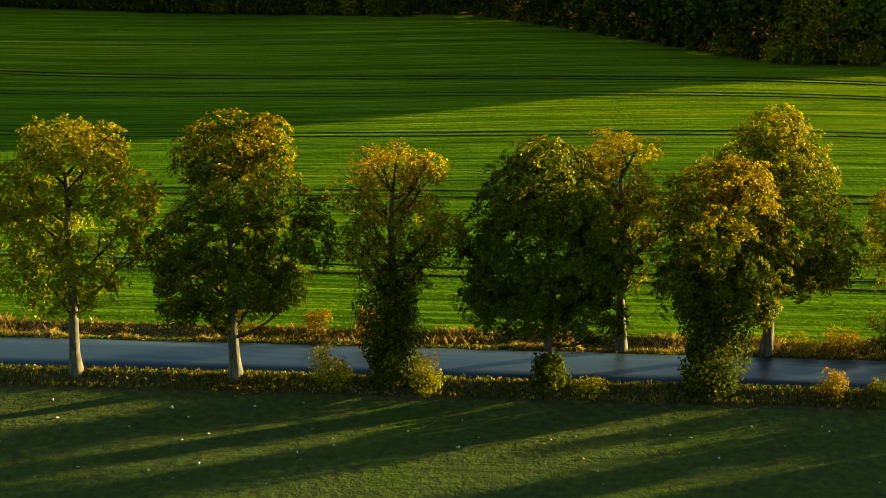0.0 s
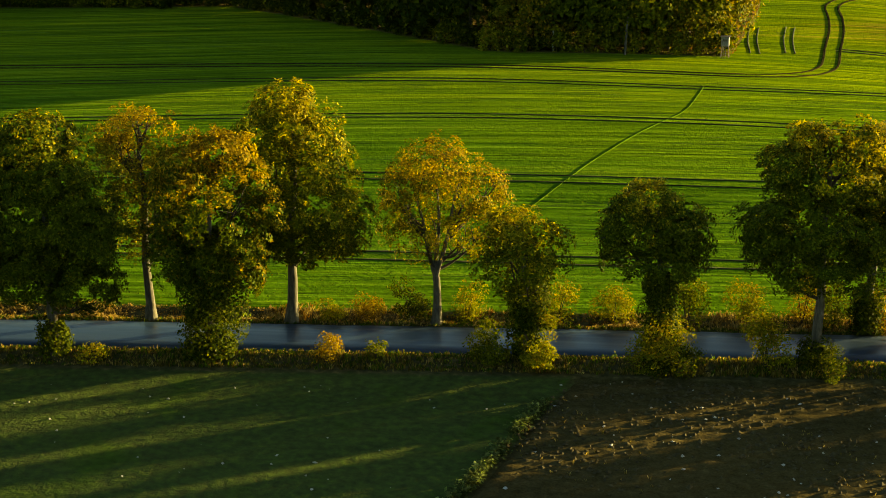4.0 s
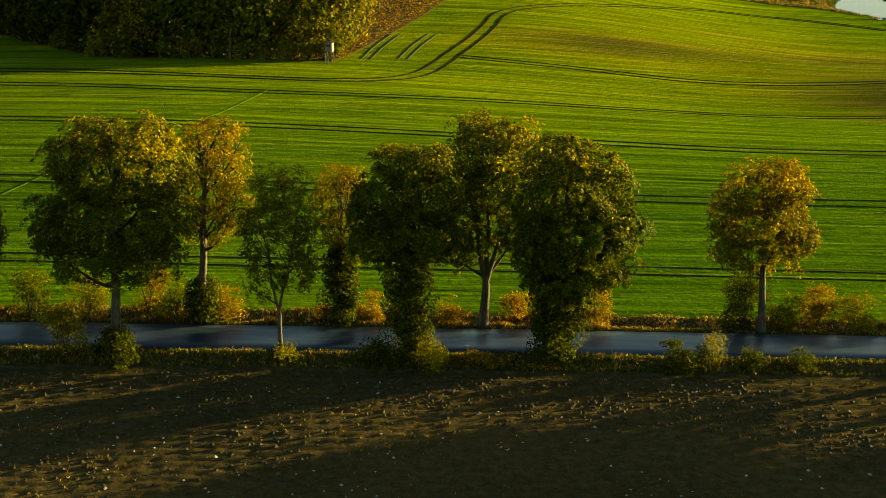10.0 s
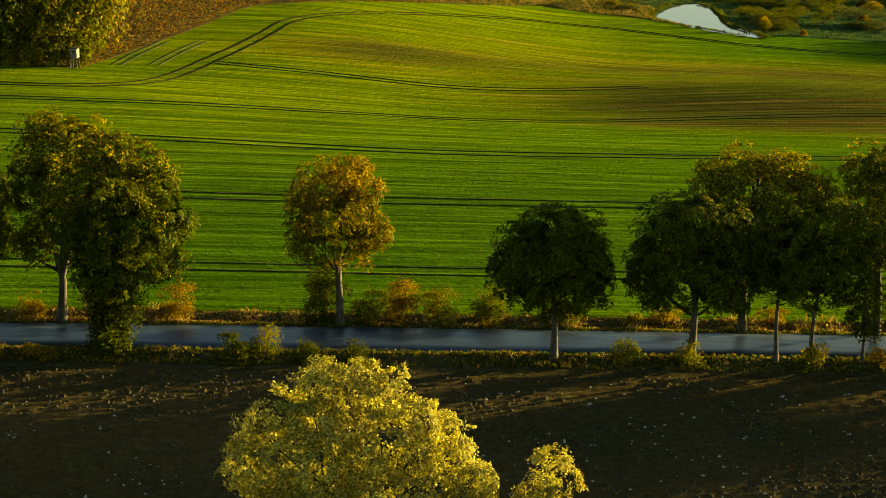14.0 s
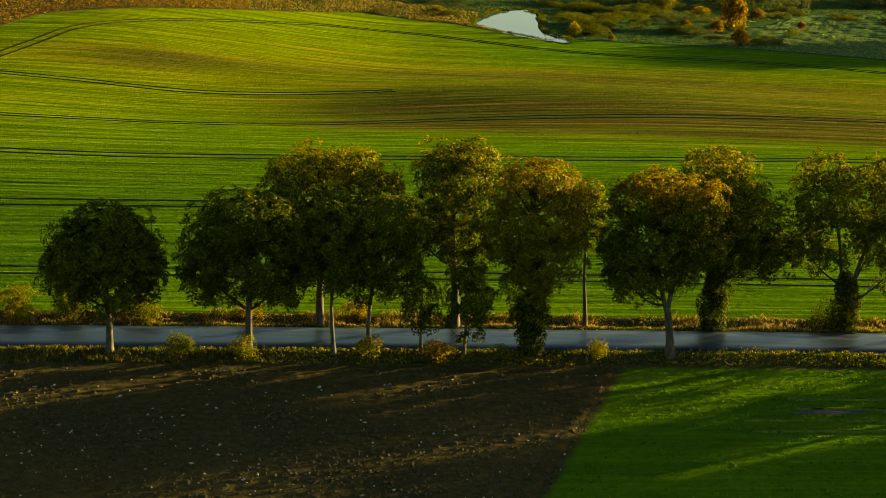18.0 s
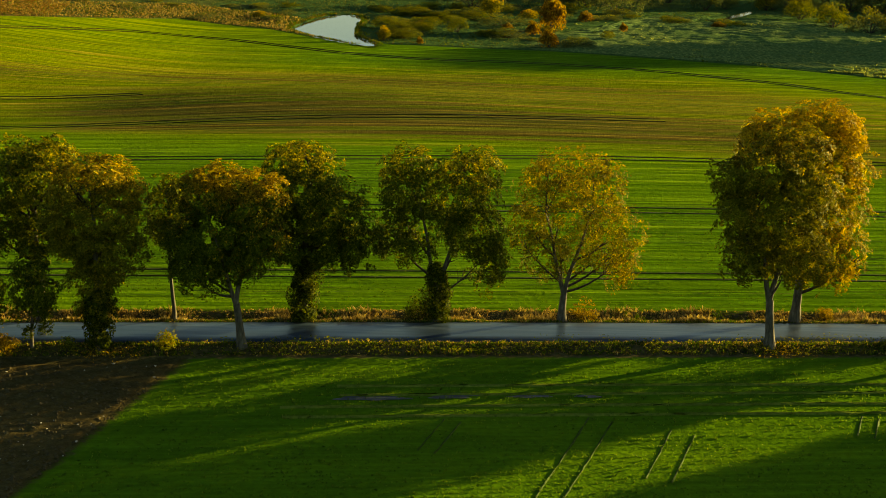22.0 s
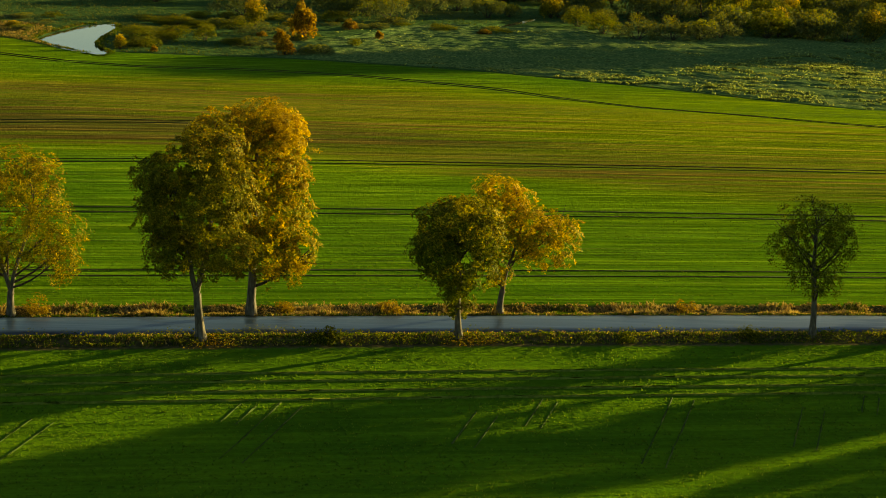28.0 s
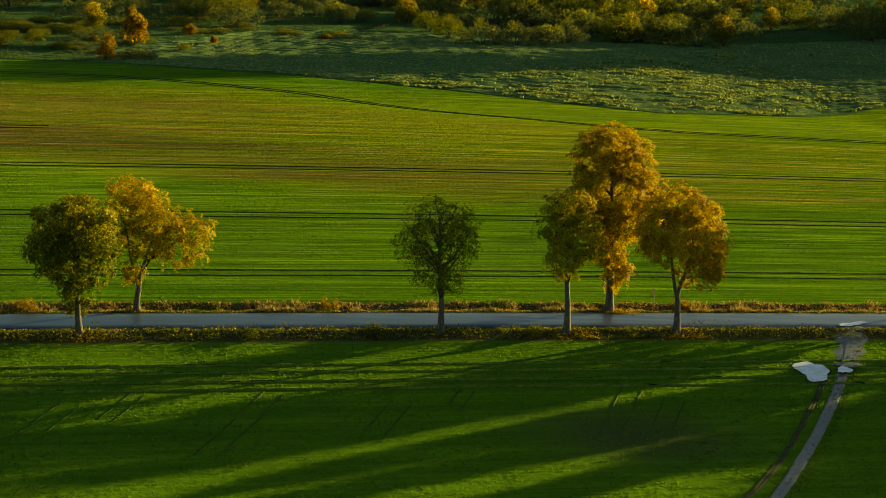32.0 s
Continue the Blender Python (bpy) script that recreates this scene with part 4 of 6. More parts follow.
avenue(160, 120.6, "D", [(-2.1, 13.2, 2.1, 1.4), (-2.7, 10.5, 2.2, 2.2), (2.9, 12.9, 2.3, 1.5), (1.9, 10.5, 2.8, 2.3), (-1.3, 7.9, 3, 2.2), (2.9, 7.4, 2.7, 2.4), (-3.3, 6.6, 1.6, 1.7), (4.2, 4.8, 1.7, 2.1)], ivy=3, dense=0.86, fork=1, a0=0.05, a1=0.45)
avenue(170.5, 121.8, "O", [(0.7, 12.7, 3.3, 1.6), (-1.7, 11.8, 2.1, 2), (3, 11.5, 2.1, 2), (0.2, 9.5, 4, 2.2), (-2.9, 8, 1.9, 2.4), (3.6, 7.5, 2.7, 2.4), (-1.6, 5.7, 2.1, 1.9), (1.2, 5.7, 2.7, 1.4), (4.6, 5, 1.8, 2)], dense=0.48, fork=1, a0=0.2, a1=0.6)
avenue(186.6, 116.6, "O", [(1.8, 15.9, 2.5, 1.9), (-0.6, 14.4, 2.5, 2.3), (-3.3, 13.7, 1.7, 1.6), (-2.8, 10.7, 2, 2.1), (0.5, 10.8, 4, 3), (-1.8, 7.5, 2.2, 1.9), (1.9, 7.3, 3.1, 2.1), (2.5, 13, 2.5, 2.3)], dense=1.05, fork=1, a0=0.1, a1=0.4)
avenue(190.7, 124.1, "Y", [(1.7, 17.2, 2.6, 1.6), (-2.2, 16.4, 2.5, 1.6), (-4.1, 15, 1.4, 1.5), (3.1, 15.4, 2.1, 2.2), (1.5, 13.5, 3.6, 2.4), (3.7, 11.6, 1.6, 2.4), (2.1, 9.2, 3.3, 2.9), (3.8, 5.9, 1.9, 2.5), (1.3, 5.6, 2.8, 2.6)], dense=1.15, a0=0.35, a1=0.8)
avenue(208.4, 119.2, "G", [(0.9, 10.8, 2.4, 1.3), (-0.9, 9.7, 2.5, 1.8), (1.9, 9.1, 2, 2), (-2.1, 7.8, 2, 2), (0.4, 6.8, 2.8, 2.3), (0, 4.1, 1.5, 2)], dense=1.1, a0=0.05, a1=0.6)
avenue(212.9, 126.8, "Y", [(-0.1, 11.4, 2.1, 1.2), (1, 9.8, 2.1, 1.8), (-1.1, 9, 1.8, 1.8), (2.5, 8.1, 2.6, 1.6), (5.2, 7.5, 2.1, 1.3), (0.8, 6.6, 3, 1.7), (3.8, 5.8, 2.5, 1.6), (-0.3, 4.2, 1.2, 1.1)], dense=0.7, fork=1, a0=0.4, a1=0.8)
avenue(240.7, 123.3, "G", [(-0.1, 10.8, 3.1, 1.7), (-0.4, 8.5, 3.5, 2.3), (-2.3, 8.1, 1.5, 2.2), (1.8, 9, 1.4, 2.1), (-0.1, 5.7, 2.4, 2)], dense=0.42, a0=0, a1=0.15)
avenue(252.7, 124.8, "Y", [(0.1, 11.9, 2.2, 1.6), (-0.9, 10.1, 2.1, 2), (0.8, 8.8, 2.6, 2.5), (-0.3, 6.8, 1.8, 1.8)], dense=0.75, a0=0.2, a1=0.5)
avenue(258.3, 132.6, "A", [(-0.1, 16.6, 2.8, 1.8), (-1.9, 14.8, 2.3, 2.3), (1.5, 14.8, 2.4, 2.3), (0.1, 12.1, 3.9, 2.5), (3, 11.9, 1.9, 2.5), (-1.3, 9.9, 3.1, 2.2), (0.5, 9.1, 3.2, 2.2), (-0.3, 6.4, 2, 1.8), (0.7, 4, 1.4, 2.1)], dense=1.1, a0=0.3, a1=0.2)
avenue(263.5, 126.2, "A", [(-0.2, 12.6, 2.7, 1.6), (1.8, 10.9, 2.3, 2.2), (-1.9, 10.6, 2.2, 2.2), (0.5, 9.2, 3.8, 2.2), (2.9, 7.8, 1.9, 2.5), (-2.2, 8.6, 1.6, 1.6), (2.2, 5.9, 2.2, 1.4)], dense=0.9, fork=1, a0=0.25, a1=0.4)
avenue(295, 137.5, "O", round_masses(15.5, 5.4, 5.0, 3.7), dense=0.8, a0=0.2, a1=0.4)
# the avenue goes on past the last trees in view: unseen trees, spaced to streak the near field with shade
for k in range(5):
    ax = round(303 + 9.6 * k + 2.2 * math.sin(2.3 * k), 1)
    avenue(ax, round(float(road_y(ax)) + (-3.6 if k % 2 else 3.4), 1), "GOYD"[k % 4], round_masses(14.5 + 0.8 * (k % 4), 2.3, 2.3, 5.0), a0=0.2, a1=0.6, leaves=0.4, size=0.4)
for k in range(8):
    ax = 352 + 9.0 * k
    avenue(ax, round(float(road_y(ax)) + (-3.6 if k % 2 else 3.4), 1), "GODY"[k % 4], round_masses(14.0 + k % 3, 4.6, 4.8, 3.0), a0=0.2, a1=0.6, leaves=0.25, size=0.45)

# the tall willow out in the ploughed field
WILLOW = [(-0.9, 14.6, 1.1, 1.0), (0.5, 14.7, 1.0, 0.9), (2.0, 14.4, 1.1, 1.2), (-2.8, 13.2, 1.5, 1.1), (-1.1, 12.9, 1.5, 1.2), (0.0, 12.4, 1.2, 1.4), (3.3, 13.2, 1.0, 1.0), (4.4, 12.3, 1.0, 1.0), (2.1, 11.8, 1.7, 1.6), (-1.1, 11.1, 2.2, 1.6), (-3.3, 11.2, 1.5, 1.6), (-4.3, 10.6, 1.0, 1.3), (4.8, 10.7, 1.2, 1.2), (6.0, 10.2, 0.8, 0.9), (2.3, 9.8, 2.7, 1.3), (-1.1, 9.3, 3.0, 1.3), (9.3, 10.6, 1.1, 1.1), (8.5, 9.5, 1.0, 1.1), (-2.5, 6.0, 3.0, 2.0), (2.0, 5.8, 3.2, 2.0), (5.6, 6.0, 2.4, 1.8), (8.6, 6.4, 1.8, 1.6)]
tree(91.0, 62.5, "W", WILLOW, dense=1.2, fork=2, a0=0.0, a1=0.08, seed=404, leaves=1.2, size=0.125, name="willow_tree",
     label="large pale yellow-green willow standing in the ploughed field", group="", limbs=17, wide=0.3, lean=0.6)


# ---- bushes ----
def bush(x, y, w, h, mats, seed, label, leaves=900, size=0.17, second_share=0.2, group="roadside bushes", name="bush"):
    rng = np.random.default_rng(seed)
    root = thing(name, x, y, at(x, y) - 0.03, label, "bush", group)
    lobes = []
    for k in range(7):
        a, u = k * 2.4 + rng.uniform(-0.4, 0.4), rng.uniform(0.15, 1.0)
        rad = min(w, h) * rng.uniform(0.2, 0.34)
        lobes.append((math.cos(a) * (w / 2 - rad) * 0.85 * rng.uniform(0.4, 1), math.sin(a) * (w / 2 - rad) * 0.7, max(rad * 0.8, u * h - rad * 0.8), rad))
    lobes = np.array(lobes)
    p, way = clump_leaves(rng, lobes, leaves, seed, 0.7)
    shoots = rng.random(len(p)) < 0.05
    p[shoots, 2] += rng.random(shoots.sum()) * h * 0.22
    p[:, 2] = np.maximum(p[:, 2], 0.05)
    nrm = unit(way * 0.7 + np.array([0, 0, 0.5]) + rng.normal(size=p.shape) * 0.6)
    v, f = leaf_cards(p, nrm, size * rng.uniform(0.6, 1.4, len(p)), rng, 0.66)
    stems = [tube([(0, 0, -0.1), c[:3] * np.array([0.5, 0.5, 0.6]), c[:3]], [0.045, 0.03, 0.012], 5) for c in lobes]
    sv, sf = joined(stems)
    part("woody_base", np_mesh("woody_base", sv, sf, [BARK_DARK]), root)
    part("foliage", np_mesh("foliage", v, f, mats, (rng.random(len(p)) < second_share * (0.3 + 1.8 * np.clip(p[:, 2] / h, 0, 1) ** 1.5)).astype(int)), root)
    return root


YG, GR, GO, DK = [LEAF_YELLOW, LEAF_BUSH], [LEAF_GREEN, LEAF_YELLOW], [LEAF_BUSH, LEAF_RUST], [LEAF_IVY, LEAF_GREEN]
NAMES = {id(YG): "bush with yellow-green leaves", id(GR): "leafy green bush", id(GO): "golden autumn bush", id(DK): "low dark green bush"}


def near_bush(x, off, w, h, leaves, mats):
    """A bush on the near verge: x, way from the road's middle, width, height."""
    bush(x, float(road_y(x)) + off, w, h, mats, 900 + int(abs(x) * 10) % 491, NAMES.get(id(mats), "rusty orange bush") + " on the grassy verge", int(leaves * (2.6 if w > 3 else 1.9)), 0.15)


def far_bush(x, off, w, h, leaves, mats):
    bush(x, float(road_y(x)) + off, w, h, mats, 1400 + int(abs(x) * 10) % 491, NAMES.get(id(mats), "rusty orange bush") + " at the field's edge", int(leaves * 1.9), 0.15)


near_bush(-15.8, -4.2, 3.0, 2.6, 1100, YG)
near_bush(-10.2, -4.4, 2.2, 2.4, 900, YG)
near_bush(-0.3, -4.4, 1.6, 1.3, 350, YG)
near_bush(14.0, -4.2, 2.0, 2.0, 600, GO)
near_bush(17.0, -3.7, 1.1, 1.3, 320, GR)
near_bush(24.0, -3.8, 3.2, 2.6, 1100, GR)
near_bush(26.6, -4.2, 3.4, 4.6, 1700, YG)
near_bush(34.6, -4.4, 4.4, 4.8, 2300, YG)
near_bush(35.6, -5.0, 3.6, 2.2, 1200, DK)
near_bush(41.3, -4.1, 3.4, 4.4, 1500, YG)
near_bush(44.9, -4.9, 3.0, 2.0, 1000, DK)
near_bush(55.6, -4.3, 1.5, 1.3, 320, YG)
near_bush(61.5, -4.6, 3.0, 2.4, 1000, DK)
near_bush(64.9, -4.8, 2.6, 2.6, 1100, YG)
near_bush(68.3, -4.3, 3.2, 1.3, 520, GO)
near_bush(81.6, -4.5, 3.8, 1.9, 1100, DK)
near_bush(83.6, -4.3, 1.8, 2.5, 500, YG)
near_bush(86.4, -4.4, 2.2, 1.8, 620, DK)
near_bush(89.7, -4.4, 2.0, 1.6, 520, DK)
near_bush(108.6, -4.6, 2.4, 2.2, 850, GR)
near_bush(113.0, -4.2, 2.2, 1.8, 600, YG)
near_bush(121.9, -4.4, 2.6, 1.9, 800, YG)
near_bush(127.0, -4.5, 2.8, 1.9, 900, GO)
near_bush(131.6, -4.2, 1.2, 1.0, 260, GR)
near_bush(139.0, -3.9, 1.8, 1.7, 480, YG)
near_bush(197.0, -4.3, 3.2, 1.2, 700, DK)
near_bush(223.0, -4.4, 1.8, 0.9, 380, GR)
near_bush(234.4, -4.3, 2.4, 1.1, 520, DK)
near_bush(249.0, -4.3, 2.0, 1.0, 420, GR)
far_bush(-18.0, 4.2, 1.8, 2.2, 520, GO)
far_bush(-14.5, 4.3, 2.2, 2.4, 600, [LEAF_RUST, LEAF_GOLD])
far_bush(13.2, 4.4, 2.4, 1.5, 560, YG)
far_bush(15.6, 4.4, 3.0, 1.9, 820, GO)
far_bush(18.6, 4.6, 3.4, 3.2, 1300, DK)
far_bush(22.3, 4.9, 2.6, 2.6, 900, YG)
far_bush(28.4, 4.9, 3.4, 2.8, 1000, YG)
far_bush(32.2, 5.0, 3.6, 3.6, 1300, YG)
far_bush(37.0, 4.2, 3.4, 3.8, 1400, GR)
far_bush(41.0, 5.0, 3.6, 3.2, 1200, YG)
far_bush(44.9, 5.2, 3.0, 3.4, 1100, GO)
far_bush(46.8, 4.4, 3.4, 3.0, 1200, GR)
far_bush(50.2, 4.6, 3.2, 2.8, 1100, GO)
far_bush(56.9, 4.6, 2.0, 1.2, 380, GO)
far_bush(60.4, 4.5, 3.2, 2.2, 1000, GO)
far_bush(66.0, 4.6, 2.6, 2.3, 800, GO)
far_bush(70.8, 4.9, 2.8, 2.3, 900, [LEAF_RUST, LEAF_GOLD])
far_bush(76.4, 4.6, 3.6, 2.7, 1500, GO)
far_bush(87.0, 4.2, 3.6, 4.9, 3000, DK)
far_bush(90.2, 4.9, 3.0, 2.7, 1300, GR)
far_bush(92.6, 5.1, 3.2, 3.6, 1900, GO)
far_bush(95.6, 5.0, 3.6, 2.5, 1500, YG)
far_bush(99.2, 5.2, 3.6, 2.8, 1600, GR)
far_bush(104.6, 5.0, 3.4, 2.5, 1300, GR)
far_bush(112.4, 4.8, 3.0, 1.7, 620, GO)
far_bush(121.0, 4.9, 3.2, 1.7, 620, GO)
far_bush(158.6, 4.2, 2.4, 2.6, 900, DK)
far_bush(172.4, 4.5, 2.6, 1.7, 480, GO)
far_bush(193.6, 4.4, 1.6, 1.3, 380, GO)
far_bush(202.8, 4.4, 2.4, 1.2, 420, GO)
far_bush(230.6, 4.6, 2.6, 0.9, 320, GO)
far_bush(266.5, 4.6, 2.6, 1.1, 420, GO)


# ---- forest at the field's corner ----
rng = np.random.default_rng(77)
def forest_tree(k, hh, w, cb, kind, dn, a0, a1, lb, leaves=0.055, size=0.62):
    return tree(-20 - 3 * k, 262 + 6 * k, kind, round_masses(hh, w, w, cb), dense=dn, a0=a0, a1=a1, seed=500 + k, leaves=leaves, size=size, name="forest_tree", label=lb, group="forest trees", limbs=4, bark=0.016, wide=0.7)


FOREST = [forest_tree(*row) for row in (
    (0, 13.0, 4.6, 1.2, "F", 1.1, 0.1, 0.5, "tall dark green forest tree"), (1, 14.4, 5.0, 2.0, "D", 1.0, 0.0, 0.2, "tall dark forest tree with some golden leaves"),
    (2, 11.6, 4.4, 1.0, "G", 1.0, 0.1, 0.3, "forest tree with green and golden leaves", 0.13, 0.36), (3, 12.2, 4.4, 1.0, "O", 0.9, 0.3, 0.7, "rusty autumn forest tree", 0.13, 0.36),
    (4, 15.2, 5.2, 2.5, "F", 1.1, 0.1, 0.5, "tall dark green forest tree"), (5, 15.2, 5.4, 2.0, "F", 1.1, 0.0, 0.2, "tall dark tree deep in the forest", 0.02, 1.1), (6, 11.0, 4.2, 0.8, "G", 1.0, 0.2, 0.6, "yellowing tree at the forest corner", 0.13, 0.36))]
spots = []
for fx in np.arange(-230, 49, 4.6):
    spots.append((fx + rng.uniform(-1.5, 1.5), field_edge(fx) + 3.0 + rng.uniform(0, 1.5), 0))
for fx in np.arange(-230, 50, 8.5):
    for back in (11, 20, 30, 42):
        spots.append((fx + rng.uniform(-3, 3), field_edge(fx) + back + rng.uniform(-3, 3), back > 15))
for fx, fy in ((38.5, 214), (42.5, 216.5), (46.5, 217.5), (49.0, 220), (45.5, 222)):
    copy_thing(FOREST[3 if fx % 3 < 1.5 else 6], pose(fx, fy, at(fx, fy) - 0.1, 0, 0, fx * 40)).scale = (1.4, 1.4, 1.45)
for fx, fy, deep in spots:
    if fx > 42 and fy > 236:
        continue
    pick = 5 if deep and fx < 20 else (int(rng.choice([0, 1, 4, 2, 0, 4, 3])) if fx < 22 else int(rng.choice([1, 2, 3, 0])))
    copy_thing(FOREST[pick], pose(fx, fy, at(fx, fy) - 0.1, 0, 0, rng.uniform(0, 360)))

# an unseen tall wood on the rise east of the marsh, added to shade it in the evening
for k in range(16):
    fx = 428 + 5.5 * (k % 2) + 0.9 * rng.uniform(-1, 1) + 0.3 * (k // 2)
    fy = 433.5 + 3.2 * (k // 2) + rng.uniform(-0.8, 0.8)
    copy_thing(FOREST[(0, 4, 1)[k % 3]], pose(fx, fy, at(fx, fy) - 0.1, 0, 0, k * 77)).scale = (1.2, 1.2, (1.63, 1.4, 1.45)[k % 3] + max(0, 0.8 - 0.13 * k))

UNDER = [bush(-30 - 4 * k, 252.5 + k, 4.2, 3.4 + 0.7 * k, m, 700 + k, lb, 800, 0.42, 0.2, "forest edge bushes", "shrub")
         for k, (m, lb) in enumerate([(DK, "dark shrub at the forest edge"), (GR, "green shrub at the forest edge"), (YG, "yellowing shrub at the forest edge")])]
for fx in np.arange(-110, 50, 2.9):
    copy_thing(UNDER[int(rng.choice(3, p=[0.82, 0.16, 0.02])) if fx < 28 else int(rng.integers(1, 3))], pose(fx, field_edge(fx) + rng.uniform(0.6, 1.8), at(fx, field_edge(fx) + 1) - 0.05, 0, 0, rng.uniform(0, 360)))

# ---- marsh shrubs past the fields ----
def marsh_shrub(k, w, h, mats, label):
    """A broad rounded willow shrub of many leafy heads."""
    r = np.random.default_rng(820 + k)
    x, y = 200 + 24 * k, 470 + 9 * k
    root = thing("shrub", x, y, at(x, y) - 0.1, label, "bush", "marsh shrubs")
    lobes = []
    for j in range(26):
        a, q = j * 2.39996, math.sqrt((j + 0.5) / 26)
        rad = h * r.uniform(0.14, 0.29)
        q *= r.uniform(0.8, 1.12)
        top = h * math.sqrt(max(1 - (0.85 * q) ** 2, 0.05)) * r.uniform(0.6, 1.12)
        lobes.append((math.cos(a) * q * (w / 2 - rad), math.sin(a) * q * (w / 2 - rad), max(top - rad, rad * 0.6), rad))
    lobes = np.array(lobes)
    n = 2000
    which = r.integers(0, 26, n)
    way = unit(r.normal(size=(n, 3)) + np.array([0, 0, 0.45]))
    p = lobes[which, :3] + way * (lobes[which, 3] * (1 - 0.4 * r.random(n) ** 2))[:, None]
    p[:, 2] = np.maximum(p[:, 2], 0.1)
    v, f = leaf_cards(p, unit(way + r.normal(size=p.shape) * 0.5), r.uniform(0.3, 0.62, n), r, 0.6)
    u = p[:, 2] / h
    part("foliage", np_mesh("foliage", v, f, mats, (r.random(n) < np.clip(1.7 * u - 0.75, 0.02, 0.9)).astype(int)), root)
    sv, sf = joined([tube([(0, 0, -0.2), c[:3] * np.array([0.5, 0.5, 0.6]), c[:3]], [0.12, 0.07, 0.03], 5) for c in lobes[::3]])
    part("woody_base", np_mesh("woody_base", sv, sf, [BARK_DARK]), root)
    return root


SHRUBS = [marsh_shrub(k, *row) for k, row in enumerate([
    (15.0, 6.6, [LEAF_GREY, LEAF_OLIVE], "wide grey-green willow shrub with yellowing tops"), (12.0, 5.6, [LEAF_GREY, LEAF_YELLOW], "low olive marsh shrub among reeds"),
    (7.5, 7.4, [LEAF_OLIVE, LEAF_GOLD], "golden autumn shrub in the marsh"), (6.0, 5.6, [LEAF_RUST, LEAF_BUSH], "rusty orange shrub in the marsh"),
    (12.0, 7.2, [LEAF_GREEN, LEAF_OLIVE], "dark green shrub in the marsh")])]
def shrub_at(x, y, k, s, wide=1.1, tall=1.0):
    copy_thing(SHRUBS[k], pose(x, y, at(x, y) - 0.1, 0, 0, (x * 37 + y * 11) % 360)).scale = (wide * s, s, s * tall)


# the rusty clump at the meadow's corner, and bushes near the pond
for spot in ((193, 329, 3, 0.75), (197, 357, 3, 1.2, 0.9, 1.3), (192, 349, 3, 0.6), (186, 384, 2, 0.9), (208, 384, 3, 0.6, 1.5, 0.8), (176, 350, 4, 0.5), (208, 349, 4, 0.3), (160, 329, 2, 0.42), (167, 326, 3, 0.28), (214, 366, 3, 0.4)):
    shrub_at(*spot)
# the dense belt of willows behind the meadow
for spot in ((279, 396, 0, 0.95), (288, 399, 0, 0.9), (296, 403, 1, 1.05), (303, 410, 0, 1.0), (311, 434, 1, 1.4), (318, 420, 4, 1.15), (326, 427, 0, 1.2), (334, 426, 1, 1.25), (341, 425, 0, 1.1), (348, 424, 2, 1.15), (392, 432, 0, 1.2), (403, 436, 4, 1.2), (272, 404, 4, 0.9), (264, 440, 2, 1.0), (268, 420, 4, 0.8)):
    shrub_at(*spot)
for spot in ((280, 472, 2, 1.5, 0.8, 1.4), (292, 462, 2, 1.3, 0.8, 1.4), (300, 470, 4, 1.8), (325, 480, 2, 1.6, 0.8, 1.4), (312, 468, 4, 1.8), (338, 470, 4, 1.8), (352, 474, 1, 1.8), (365, 468, 2, 1.3, 0.8, 1.3), (372, 461, 2, 0.9), (380, 474, 4, 1.5), (340, 448, 1, 1.3), (326, 446, 4, 1.3), (356, 446, 0, 1.2)):
    shrub_at(*spot)
count = 0
while count < 130:
    sx, sy = rng.uniform(95, 480), 400 + 130 * rng.random() ** 1.3
    if sy < 404 + 0.17 * max(sx - 200, 0) or creek_mask(sx, sy) > -1.4 or pond_mask(sx, sy) > -1:
        continue
    if sx < 175 and sy < 430:
        continue
    if 350 < sx < 390 and sy < 455:
        continue
    s = rng.uniform(0.7, 1.35)
    copy_thing(SHRUBS[int(rng.choice(5, p=[0.40, 0.25, 0.10, 0.04, 0.21]))], pose(sx, sy, at(sx, sy) - 0.1, 0, 0, rng.uniform(0, 360))).scale = (s, s, s * rng.uniform(0.8, 1.1))
    count += 1
# low bushes among the reeds near the pond, and on the brown bank west of it
for k in range(150):
    if k < 115:
        sx, sy = rng.uniform(160, 246), 331 + 78 * rng.random()
        if sx > 200 and sy < 388:
            continue
        pick, s = int(rng.choice(5, p=[0.30, 0.20, 0.05, 0.04, 0.41])), rng.uniform(0.2, 0.5)
    else:
        sx, sy = rng.uniform(80, 146), 352 + 40 * rng.random()
        pick, s = int(rng.choice(5, p=[0.2, 0.4, 0.12, 0.08, 0.2])), rng.uniform(0.15, 0.4)
    if sy < field_edge(sx) + 5 or pond_mask(sx, sy) > -0.7 or creek_mask(sx, sy) > -1.4:
        continue
    copy_thing(SHRUBS[pick], pose(sx, sy, at(sx, sy) - 0.1, 0, 0, rng.uniform(0, 360))).scale = (s * 1.9, s * 1.5, s * rng.uniform(0.55, 0.85))

# ---- wheel tracks in the fields ----
def along(points, step=1.0):
    p = np.array(points, float)
    s = np.concatenate([[0], np.cumsum(np.linalg.norm(np.diff(p, axis=0), axis=1))])
    t = np.arange(0, s[-1], step)
    return np.stack([np.interp(t, s, p[:, 0]), np.interp(t, s, p[:, 1])], -1)


def smooth_line(points, step=1.0):
    p = along(points, step)
    for _ in range(30):
        p[1:-1] = (p[:-2] + 2 * p[1:-1] + p[2:]) / 4
    return p


